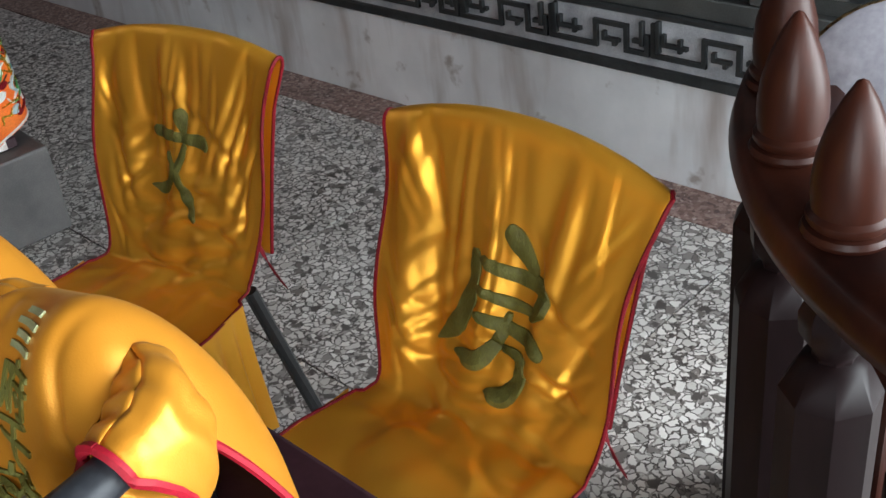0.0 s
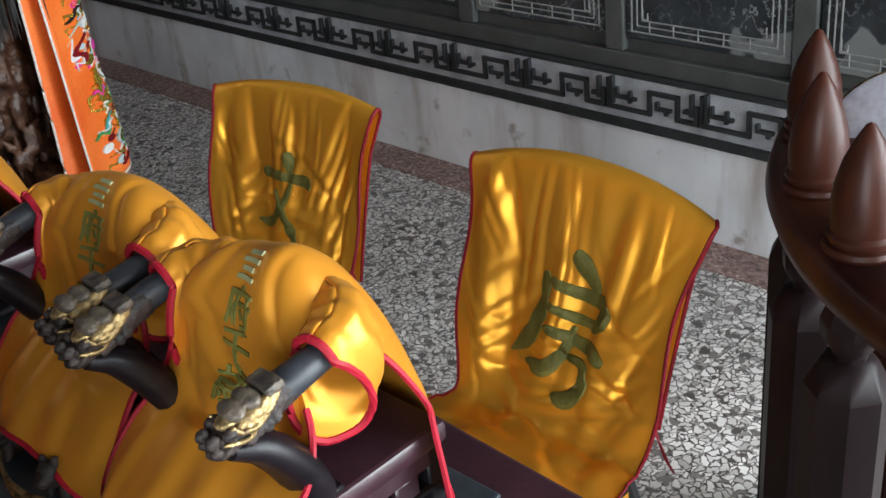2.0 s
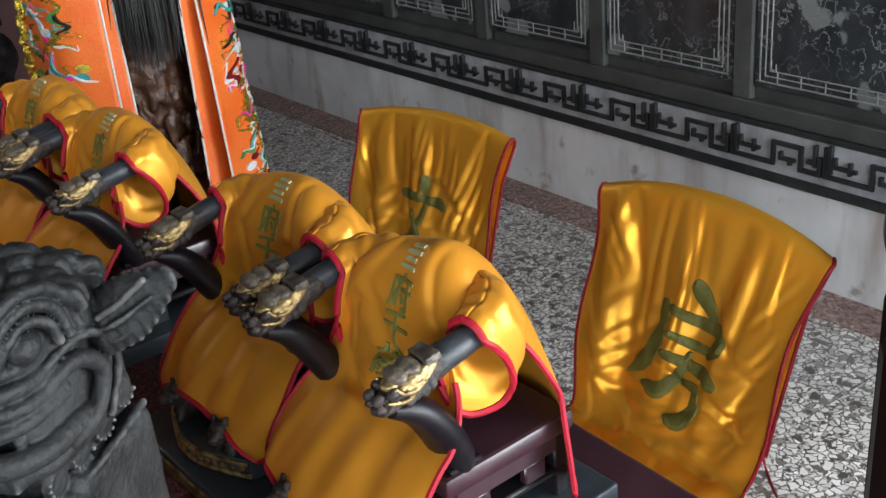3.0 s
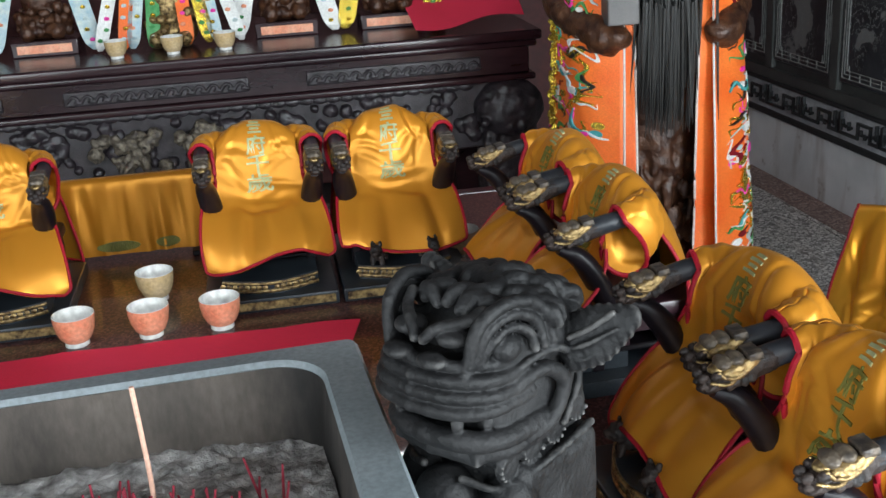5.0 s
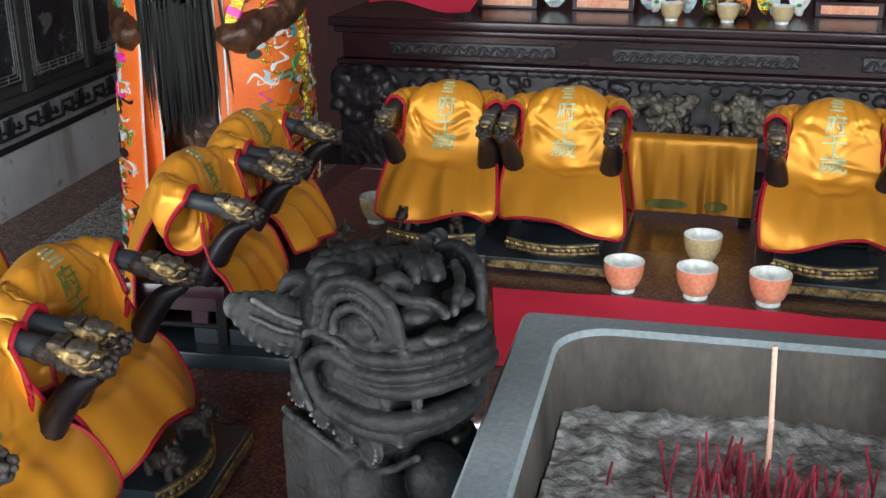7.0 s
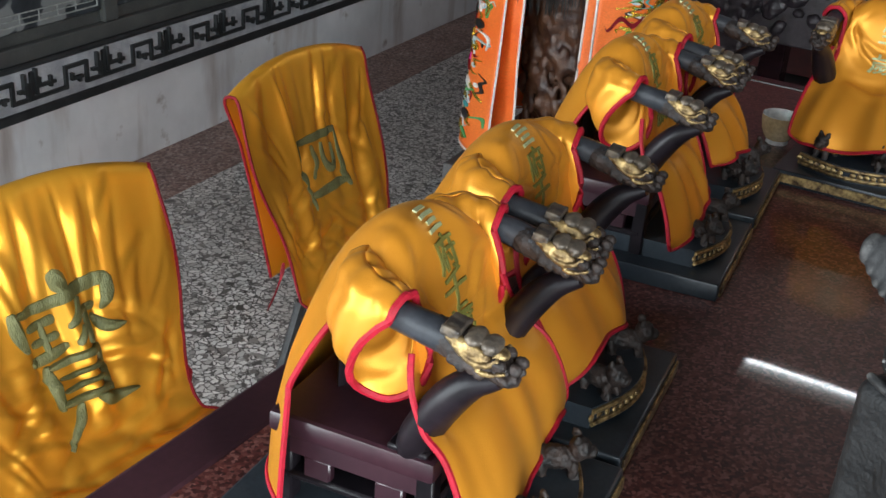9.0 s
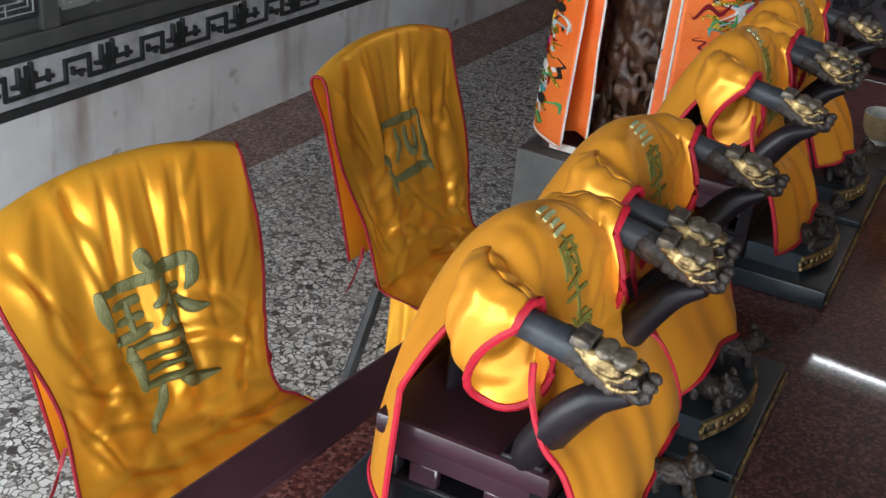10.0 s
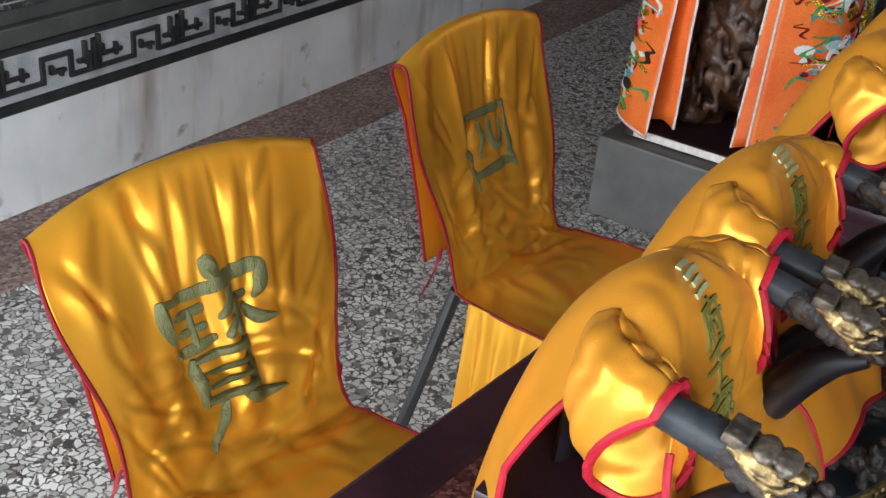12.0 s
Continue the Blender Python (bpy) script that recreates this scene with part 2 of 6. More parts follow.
def border_material():
    """Fine-chipped reddish terrazzo, dusty near the wall."""
    m, nt, p = nodes_of("red_border_terrazzo")
    tc = nt.nodes.new("ShaderNodeTexCoord")
    vo = nt.nodes.new("ShaderNodeTexVoronoi")
    vo.inputs["Scale"].default_value = 110
    nt.links.new(tc.outputs["Object"], vo.inputs["Vector"])
    chips = ramp(nt, vo.outputs["Color"], [(0.15, (0.10, 0.055, 0.048)), (0.5, (0.24, 0.145, 0.125)), (0.8, (0.34, 0.25, 0.22)), (1.0, (0.55, 0.48, 0.44))])
    st = noise_tex(nt, 5, 5)
    nt.links.new(mix(nt, 1.0, chips, ramp(nt, st.outputs["Fac"], [(0.3, (0.7, 0.7, 0.7)), (0.7, (1.15, 1.12, 1.1))]), "MULTIPLY"), p.inputs["Base Color"])
    p.inputs["Roughness"].default_value = 0.45
    return m


def plinth_material():
    """White limewash gone grey, with brown water stains running down from the top."""
    m, nt, p = nodes_of("stained_limewash")
    big = noise_tex(nt, 3.0, 5)
    run = noise_tex(nt, 7.0, 4, stretch=(1, 1, 0.18))
    blot = noise_tex(nt, 9.0, 6)
    base = ramp(nt, big.outputs["Fac"], [(0.3, (0.58, 0.59, 0.61)), (0.65, (0.80, 0.81, 0.83))])
    c = mix(nt, ramp(nt, run.outputs["Fac"], [(0.52, (0, 0, 0)), (0.75, (0.75, 0.75, 0.75))]), base, (0.30, 0.23, 0.20))
    c = mix(nt, ramp(nt, blot.outputs["Fac"], [(0.62, (0, 0, 0)), (0.72, (0.7, 0.7, 0.7))]), c, (0.22, 0.16, 0.13))
    nt.links.new(c, p.inputs["Base Color"])
    p.inputs["Roughness"].default_value = 0.8
    bump(nt, p, blot.outputs["Fac"], 0.4, 0.004)
    return m


def panel_material():
    """Slate with an engraved picture: pale scratched lines of rocks and boughs on black."""
    m, nt, p = nodes_of("engraved_slate")
    a = noise_tex(nt, 7.0, 5, rough=0.6)
    b = noise_tex(nt, 3.0, 2)
    lines = nt.nodes.new("ShaderNodeMath")
    lines.operation = "PINGPONG"
    lines.inputs[1].default_value = 0.05
    nt.links.new(a.outputs["Fac"], lines.inputs[0])
    scratch = ramp(nt, lines.outputs[0], [(0.0, (1, 1, 1)), (0.011, (0, 0, 0))])
    mask = ramp(nt, b.outputs["Fac"], [(0.44, (0, 0, 0)), (0.54, (0.9, 0.9, 0.9))])
    f = mix(nt, 1.0, scratch, mask, "MULTIPLY")
    base = ramp(nt, noise_tex(nt, 9, 5).outputs["Fac"], [(0.35, (0.016, 0.019, 0.022)), (0.7, (0.045, 0.052, 0.06))])
    pale = ramp(nt, noise_tex(nt, 4.5, 3).outputs["Fac"], [(0.585, (0, 0, 0)), (0.60, (0.8, 0.8, 0.8))])
    col = mix(nt, f, base, (0.24, 0.26, 0.26))
    nt.links.new(mix(nt, pale, col, (0.20, 0.21, 0.21)), p.inputs["Base Color"])
    p.inputs["Roughness"].default_value = 0.30
    bump(nt, p, a.outputs["Fac"], 0.5, 0.004)
    return m


def worn_edges(name, colour, lo=0.52, hi=0.58):
    """Pale dust and wear along the raised edges of a carved surface."""
    nt = M[name].node_tree
    p = nt.nodes["Principled BSDF"]
    geo = nt.nodes.new("ShaderNodeNewGeometry")
    f = ramp(nt, geo.outputs["Pointiness"], [(lo, (0, 0, 0)), (hi, (0.8, 0.8, 0.8))])
    src = p.inputs["Base Color"].links[0].from_socket
    nt.links.new(mix(nt, f, src, colour), p.inputs["Base Color"])


worn_edges("dark_stone", (0.13, 0.125, 0.12), 0.525, 0.58)
M["granite"] = granite_material()
M["terrazzo"] = terrazzo_material()
M["border"] = border_material()
M["plinth"] = plinth_material()
M["engraved"] = panel_material()

# ---------------------------------------------------------------- mesh tools


def mesh_of(name, bm, mat, smooth=True):
    me = bpy.data.meshes.new(name)
    bm.normal_update()
    bm.to_mesh(me)
    bm.free()
    if mat:
        me.materials.append(M[mat])
    if smooth:
        me.polygons.foreach_set("use_smooth", [True] * len(me.polygons))
        me.set_sharp_from_angle(angle=radians(40))
        if len(me.polygons) <= 120:                 # broad faces of boxes stay plane
            total = sum(f.area for f in me.polygons)
            for f in me.polygons:
                if f.area > 0.04 * total:
                    f.use_smooth = False
    return me


def part(name, bm, mat, parent=None, label="", m=None, smooth=True):
    """One bmesh (or ready mesh) as one mesh object under a thing or a part."""
    me = bm if isinstance(bm, bpy.types.Mesh) else mesh_of(name, bm, mat, smooth)
    ob = new(name, me)
    ob.parent = parent
    if m is not None:
        ob.matrix_basis = m
    if label:
        tagged(ob, label)
    return ob


def thing(name, m, label, category, group="", kind=""):
    ob = new(name)
    ob.empty_display_size = 0.05
    ob.matrix_basis = m
    return tagged(ob, label, category, group, kind)


def box(bm, x0, x1, y0, y1, z0, z1, bevel=0.0, seg=1):
    if isinstance(bm, Lumps):
        return lump_box(bm, x0, x1, y0, y1, z0, z1)
    g = bmesh.ops.create_cube(bm, size=1.0)
    vs = g["verts"]
    for v in vs:
        v.co = Vector((x0 + (v.co.x + 0.5) * (x1 - x0), y0 + (v.co.y + 0.5) * (y1 - y0), z0 + (v.co.z + 0.5) * (z1 - z0)))
    if bevel:
        es = list({e for v in vs for e in v.link_edges})
        bmesh.ops.bevel(bm, geom=es, offset=bevel, segments=seg, affect="EDGES", profile=0.5)
    return bm


def boxm(x0, x1, y0, y1, z0, z1, bevel=0.003, seg=1):
    return box(bmesh.new(), x0, x1, y0, y1, z0, z1, bevel, seg)


def sweep(bm, pts, radii, segs=10, caps=True, flat=1.0):
    """A tube along points; radii: one number or one for each point."""
    if isinstance(bm, Lumps):
        return lump_tube(bm, pts, radii)
    pts = [Vector(p) for p in pts]
    n = len(pts)
    if not hasattr(radii, "__len__"):
        radii = [radii] * n
    rings = []
    up = Vector((0, 0, 1))
    for i, p in enumerate(pts):
        d = (pts[min(i + 1, n - 1)] - pts[max(i - 1, 0)]).normalized()
        side = d.cross(up)
        if side.length < 0.05:
            side = d.cross(Vector((0, 1, 0)))
        side.normalize()
        nor = side.cross(d).normalized()
        rings.append([bm.verts.new(p + (side * math.cos(a) + nor * math.sin(a) * flat) * radii[i]) for a in (2 * math.pi * k / segs for k in range(segs))])
    for a, b in zip(rings, rings[1:]):
        for k in range(segs):
            bm.faces.new((a[k], a[(k + 1) % segs], b[(k + 1) % segs], b[k]))
    if caps:
        bm.faces.new(list(reversed(rings[0])))
        bm.faces.new(rings[-1])
    return bm


def lathe(bm, profile, segs=24, closed=False):
    """A body of revolution round z from (radius, z) pairs."""
    rings = [[bm.verts.new((r * math.cos(2 * math.pi * k / segs), r * math.sin(2 * math.pi * k / segs), z)) for k in range(segs)] for r, z in profile]
    for a, b in zip(rings, rings[1:]):
        for k in range(segs):
            bm.faces.new((a[k], a[(k + 1) % segs], b[(k + 1) % segs], b[k]))
    if closed:
        bm.faces.new(list(reversed(rings[0])))
        bm.faces.new(rings[-1])
    return bm


def blob(bm, c, r, m=None, sub=2):
    """An ellipsoid."""
    if isinstance(bm, Lumps):
        return lump_blob(bm, c, r, m)
    g = bmesh.ops.create_icosphere(bm, subdivisions=sub, radius=1.0)
    mm = Matrix.Translation(c) @ (m or Matrix.Identity(4)) @ Matrix.Diagonal((*(r if hasattr(r, "__len__") else (r, r, r)), 1))
    bmesh.ops.transform(bm, matrix=mm, verts=g["verts"])
    return bm


def spline(pts, n):
    """n points along a smooth curve through pts."""
    pts = [np.array(p, float) for p in pts]
    ext = [2 * pts[0] - pts[1]] + pts + [2 * pts[-1] - pts[-2]]
    out = []
    for i in range(n):
        f = i / (n - 1) * (len(pts) - 1)
        k = min(int(f), len(pts) - 2)
        t = f - k
        p0, p1, p2, p3 = ext[k:k + 4]
        out.append(0.5 * (2 * p1 + (p2 - p0) * t + (2 * p0 - 5 * p1 + 4 * p2 - p3) * t * t + (3 * p1 - p0 - 3 * p2 + p3) * t ** 3))
    return np.array(out)


def even(pts, n):
    """n points at even steps along a smooth curve through pts."""
    p = spline(pts, 400)
    d = np.concatenate([[0], np.cumsum(np.linalg.norm(np.diff(p, axis=0), axis=1))])
    t = np.linspace(0, d[-1], n)
    return np.stack([np.interp(t, d, p[:, k]) for k in range(p.shape[1])], 1)


def nz(x, y, z=0.0):
    return noise.noise(Vector((x, y, z)))


class Cloth:
    """A sheet of cloth as a grid of points P[i, j], i down the sheet and j across it, pushed out along its normals."""

    def __init__(self, P, push=None):
        self.P = P
        n = self.normals()
        if push is not None:
            self.P = P + n * push[..., None]
            n = self.normals()
        self.N = n

    def normals(self):
        a, b = np.gradient(self.P, axis=0), np.gradient(self.P, axis=1)
        n = np.cross(b, a)
        return n / (np.linalg.norm(n, axis=2, keepdims=True) + 1e-9)

    def at(self, u, v, off=0.0):
        """The point at u across and v down, both 0 to 1."""
        ni, nj = self.P.shape[:2]
        fi, fj = min(max(v, 0), 0.9999) * (ni - 1), min(max(u, 0), 0.9999) * (nj - 1)
        i, j = int(fi), int(fj)
        a, b = fi - i, fj - j
        w = ((1 - a) * (1 - b), (1 - a) * b, a * (1 - b), a * b)
        k = ((i, j), (i, j + 1), (i + 1, j), (i + 1, j + 1))
        return Vector(sum(wi * (self.P[q] + self.N[q] * off) for wi, q in zip(w, k)))

    def mesh(self, name, mat):
        ni, nj = self.P.shape[:2]
        me = bpy.data.meshes.new(name)
        faces = [(i * nj + j, i * nj + j + 1, (i + 1) * nj + j + 1, (i + 1) * nj + j) for i in range(ni - 1) for j in range(nj - 1)]
        me.from_pydata([tuple(p) for p in self.P.reshape(-1, 3)], [], faces)
        me.materials.append(M[mat])
        me.polygons.foreach_set("use_smooth", [True] * len(me.polygons))
        return me

    def edge(self, path, n, off=0.0):
        """Points along a line of (u, v) corners."""
        out = []
        for (a, b), (c, d) in zip(path, path[1:]):
            out += [self.at(a + (c - a) * k / n, b + (d - b) * k / n, off) for k in range(n)]
        return out + [self.at(*path[-1], off)]


def glyphs(text, bold=0.0):
    """The outline of a text as a bmesh, 1 high, centred on the origin."""
    cu = bpy.data.curves.new("text", "FONT")
    cu.body, cu.offset, cu.resolution_u = text, bold, 3
    ob = bpy.data.objects.new("text", cu)
    me = ob.to_mesh()
    bm = bmesh.new()
    bm.from_mesh(me)
    ob.to_mesh_clear()
    bpy.data.objects.remove(ob)
    bpy.data.curves.remove(cu)
    xs, ys = [v.co.x for v in bm.verts], [v.co.y for v in bm.verts]
    if not xs:
        return bm
    cx, cy, s = (min(xs) + max(xs)) / 2, (min(ys) + max(ys)) / 2, max(max(xs) - min(xs), max(ys) - min(ys))
    for v in bm.verts:
        v.co = Vector(((v.co.x - cx) / s, (v.co.y - cy) / s, 0))
    return bm


def embroider(name, cloth, bm, u0, v0, su, sv, mat, parent, lift=0.0015, turn=0.0, cuts=14, label=""):
    """Lays a flat bmesh (1 high) on the cloth, centred at (u0, v0), su and sv wide in the sheet's own measure."""
    if cuts:
        for k in range(1, cuts):
            c = k / cuts - 0.5
            for no in ((1, 0, 0), (0, 1, 0)):
                bmesh.ops.bisect_plane(bm, geom=bm.verts[:] + bm.edges[:] + bm.faces[:], plane_co=(c * no[0], c * no[1], 0), plane_no=no)
    g = bmesh.ops.extrude_face_region(bm, geom=bm.faces[:])
    top = {v for v in g["geom"] if isinstance(v, bmesh.types.BMVert)}
    ca, sa = math.cos(turn), math.sin(turn)
    for v in bm.verts:
        x, y = v.co.x * ca - v.co.y * sa, v.co.x * sa + v.co.y * ca
        v.co = cloth.at(u0 + x * su, v0 - y * sv, lift if v in top else -0.001)
    bmesh.ops.recalc_face_normals(bm, faces=bm.faces[:])
    return part(name, bm, mat, parent, label)


class Lumps:
    """Rounded bodies melted into one solid: each is (centre, turn, kind, sizes)."""

    def __init__(self):
        self.items = []


def solid(name, lumps, mat, step, melt=0.25, rough=0.0, scale=30.0):
    """One closed skin over all lumps, on a grid of that step; melt: how softly neighbours flow together, in steps."""
    reach = 3 * step
    los, his = [], []
    for c, R, kind, r in lumps.items:
        e = np.abs(R) @ np.array(r)
        los.append(c - e - reach)
        his.append(c + e + reach)
    lo = np.min(los, axis=0)
    n = np.ceil((np.max(his, axis=0) - lo) / step).astype(int) + 2
    F = np.full(n, 3.0 * step)
    k = max(melt * step, 1e-6)
    for (c, R, kind, r), a, b in zip(lumps.items, los, his):
        i0, i1 = np.floor((a - lo) / step).astype(int), np.ceil((b - lo) / step).astype(int) + 1
        i1 = np.minimum(i1, n)
        ax = [lo[d] + step * np.arange(i0[d], i1[d]) - c[d] for d in range(3)]
        X, Y, Z = np.meshgrid(*ax, indexing="ij")
        q = [R[0, d] * X + R[1, d] * Y + R[2, d] * Z for d in range(3)]
        if kind == "ball":
            g = np.sqrt(sum((q[d] / r[d]) ** 2 for d in range(3))) + 1e-9
            h = np.sqrt(sum((q[d] / r[d] ** 2) ** 2 for d in range(3))) + 1e-9
            D = g * (g - 1) / h
        else:
            rd = 0.25 * min(r)
            w = [np.abs(q[d]) - (r[d] - rd) for d in range(3)]
            D = np.sqrt(sum(np.maximum(x, 0) ** 2 for x in w)) + np.minimum(np.maximum(np.maximum(w[0], w[1]), w[2]), 0) - rd
        S = F[i0[0]:i1[0], i0[1]:i1[1], i0[2]:i1[2]]
        h = np.clip(0.5 + 0.5 * (S - D) / k, 0, 1)
        F[i0[0]:i1[0], i0[1]:i1[1], i0[2]:i1[2]] = S + (D - S) * h - k * h * (1 - h)
    inside = F < 0
    cnt = np.zeros(n - 1, int)
    corners = [(i, j, l) for i in (0, 1) for j in (0, 1) for l in (0, 1)]
    cut = lambda A, o: A[o[0]:A.shape[0] - 1 + o[0], o[1]:A.shape[1] - 1 + o[1], o[2]:A.shape[2] - 1 + o[2]]
    for o in corners:
        cnt += cut(inside, o)
    cell = (cnt > 0) & (cnt < 8)
    idx = np.argwhere(cell)
    num = np.full(cell.shape, -1, int)
    num[cell] = np.arange(len(idx))
    acc, tot = np.zeros((len(idx), 3)), np.zeros(len(idx))
    ii = tuple(idx.T)
    for o in corners:
        for d in range(3):
            if o[d]:
                continue
            p = list(o)
            p[d] = 1
            fa, fb = cut(F, o)[ii], cut(F, p)[ii]
            hit = (fa < 0) != (fb < 0)
            t = np.where(hit, fa / np.where(np.abs(fa - fb) < 1e-12, 1, fa - fb), 0)
            pt = np.tile(np.array(o, float), (len(idx), 1))
            pt[:, d] = t
            acc += pt * hit[:, None]
            tot += hit
    V = lo + step * (idx + acc / tot[:, None])
    faces = []
    for d in range(3):
        e, f = (d + 1) % 3, (d + 2) % 3
        A = np.moveaxis(inside, (d, e, f), (0, 1, 2))
        N = np.moveaxis(num, (d, e, f), (0, 1, 2))
        ch = np.argwhere(A[:-1, 1:-1, 1:-1] != A[1:, 1:-1, 1:-1])
        x, y, z = ch[:, 0], ch[:, 1] + 1, ch[:, 2] + 1
        quad = np.stack([N[x, y - 1, z - 1], N[x, y, z - 1], N[x, y, z], N[x, y - 1, z]], 1)
        flip = ~A[x, y, z]
        quad[flip] = quad[flip][:, ::-1]
        faces.append(quad)
    faces = np.concatenate(faces)
    me = bpy.data.meshes.new(name)
    me.from_pydata(V.tolist(), [], faces.tolist())
    me.update()
    if rough:
        nor = np.zeros(len(V) * 3)
        me.vertex_normals.foreach_get("vector", nor)
        dep = np.array([nz(*(p * scale)) + 0.5 * nz(*(p * scale * 2.7)) for p in V])
        me.vertices.foreach_set("co", (V + nor.reshape(-1, 3) * (rough * dep)[:, None]).ravel())
        me.update()
    me.materials.append(M[mat])
    me.polygons.foreach_set("use_smooth", [True] * len(me.polygons))
    return me


def lump_blob(L, c, r, m=None):
    r = tuple(r) if hasattr(r, "__len__") else (r, r, r)
    L.items.append((np.array(c, float), np.array((m or Matrix.Identity(4)).to_3x3()), "ball", r))


def lump_box(L, x0, x1, y0, y1, z0, z1):
    L.items.append((np.array(((x0 + x1) / 2, (y0 + y1) / 2, (z0 + z1) / 2)), np.eye(3), "box", ((x1 - x0) / 2, (y1 - y0) / 2, (z1 - z0) / 2)))


def lump_tube(L, pts, radii, segs=0, flat=1.0):
    pts = [np.array(p, float) for p in pts]
    n = len(pts)
    radii = list(radii) if hasattr(radii, "__len__") else [radii] * n
    for a, b, ra, rb in zip(pts, pts[1:], radii, radii[1:]):
        k = max(1, int(np.linalg.norm(b - a) / (0.3 * min(ra, rb) + 1e-6)))
        for q in range(k):
            f = q / k
            r = ra + (rb - ra) * f
            lump_blob(L, a + (b - a) * f, (r, r, r))
    lump_blob(L, pts[-1], radii[-1])

# ---------------------------------------------------------------- the hall
TOP = 0.79          # the offering table's top
WALL = 2.69         # inner faces of the side walls
BACK, FRONT, HIGH = 3.6, -5.8, 3.8


def hall():
    tagged(part("ceiling", boxm(-3.2, 3.2, FRONT, BACK + 0.3, HIGH, HIGH + 0.2), "ceiling"), "dark boarded ceiling of the temple hall", "ceiling", kind="structure")
    tagged(part("wall_north", boxm(-3.2, 3.2, BACK, BACK + 0.25, 0, HIGH), "dark_red_wall"), "dark red wall behind the altar", "wall", kind="structure")
    for side, nm in ((1, "wall_east"), (-1, "wall_west")):
        w = thing(nm, pose(WALL, 0, 0, 0, 0, -88) if side > 0 else pose(-2.84, 0, 0, 0, 0, 94.5), "carved grey stone wall over a stained white plinth", "wall", kind="structure")
        # local: x runs along the wall, y goes into it, z up
        a, b = (-BACK, 2.1) if side > 0 else (-2.1, BACK)   # walls stop short, out of view, to admit the added side fills
        part("backing", boxm(a, b, 0.03, 0.3, 0, HIGH, 0), "grey_panel", w)
        part("plinth", boxm(a, b, 0.0, 0.029, 0, 0.285, 0.004), "plinth", w, "white limewashed plinth with brown stains")
        part("ledge", boxm(a, b, -0.012, 0.029, 0.2855, 0.315, 0.004), "fret_dark", w)
        part("fret_field", boxm(a, b, -0.004, 0.029, 0.3155, 0.438, 0.0), "fret_ground", w, "pale ground of the carved fret band")
        part("moulding", boxm(a, b, -0.012, 0.029, 0.4385, 0.455, 0.004), "fret_dark", w)
        part("dado", boxm(a, b, 0.0, 0.029, 0.4555, 0.505, 0.003), "grey_panel", w)
        # meander: one unit of bars, repeated
        unit = bmesh.new()
        bars = [(0.0, 0.014, 0.10, 0.112), (0.0, 0.012, 0.03, 0.112), (0.0, 0.15, 0.024, 0.036), (0.138, 0.15, 0.024, 0.09), (0.138, 0.24, 0.086, 0.098),
                (0.228, 0.24, 0.03, 0.098), (0.228, 0.30, 0.024, 0.036), (0.288, 0.30, 0.024, 0.08), (0.03, 0.10, 0.058, 0.068), (0.03, 0.04, 0.058, 0.09),
                (0.075, 0.085, 0.05, 0.085), (0.165, 0.215, 0.046, 0.056), (0.165, 0.175, 0.046, 0.07), (0.195, 0.205, 0.036, 0.056), (0.255, 0.28, 0.055, 0.066),
                (0.016, 0.026, 0.04, 0.12), (0.275, 0.285, 0.05, 0.112)]
        for k, (x0, x1, z0, z1) in enumerate(bars):
            d = 0.0003 * k
            box(unit, x0, x1, -0.013 - d, 0.0, 0.3155 + z0, 0.3155 + z1)
        um = mesh_of("fret", unit, "fret_dark", smooth=False)
        x = a
        while x < b - 0.3:
            if -1.8 < (x if side < 0 else -x) < 3.7:
                part("fret", um, None, w, m=pose(x, 0, 0))
            x += 0.305
        # engraved panels, each in a frame of incised lines
        pw = 0.56
        x = a + 0.05
        while x + pw < b:
            if -2.4 < (x if side < 0 else -x - pw) < 3.7:
                z0, z1 = 0.545, 1.75
                part("carved_panel", boxm(x, x + pw - 0.07, 0.012, 0.0295, z0, z1, 0.004), "engraved", w, "black slate panel with an engraved picture")
                for k, (ins, t) in enumerate(((0.018, 0.004), (0.036, 0.003), (0.052, 0.003))):
                    bm = bmesh.new()
                    xa, xb, za, zb = x + ins, x + pw - 0.07 - ins, z0 + ins, z1 - ins
                    box(bm, xa, xb, 0.0085, 0.0118, za, za + t)
                    box(bm, xa, xb, 0.0085, 0.0118, zb - t, zb)
                    box(bm, xa, xa + t, 0.0085, 0.0118, za + t, zb - t)
                    box(bm, xb - t, xb, 0.0085, 0.0118, za + t, zb - t)
                    if k == 1:
                        q = xa + 0.04
                        while q < xb - 0.05:
                            box(bm, q, q + 0.003, 0.0085, 0.0118, za - 0.015, za + 0.0145)
                            q += 0.075
                        for cx in (xa + 0.018, xb - 0.034):
                            for d in (0.0, 0.016):
                                box(bm, cx + d, cx + d + 0.003, 0.0085, 0.0118, za + 0.018, za + 0.05 - d)
                                box(bm, cx + 0.0032 + d, cx + 0.016, 0.0085, 0.0118, za + 0.02 + d, za + 0.023 + d)
                    part("incised_frame", bm, "incised", w, smooth=False)
                part("pilaster", boxm(x + pw - 0.07 + 0.004, x + pw - 0.004, 0.002, 0.0295, 0.506, 1.80, 0.004), "grey_panel", w)
            x += pw
        part("frieze", boxm(a, b, 0.0, 0.029, 1.81, 1.95, 0.004), "grey_panel", w)


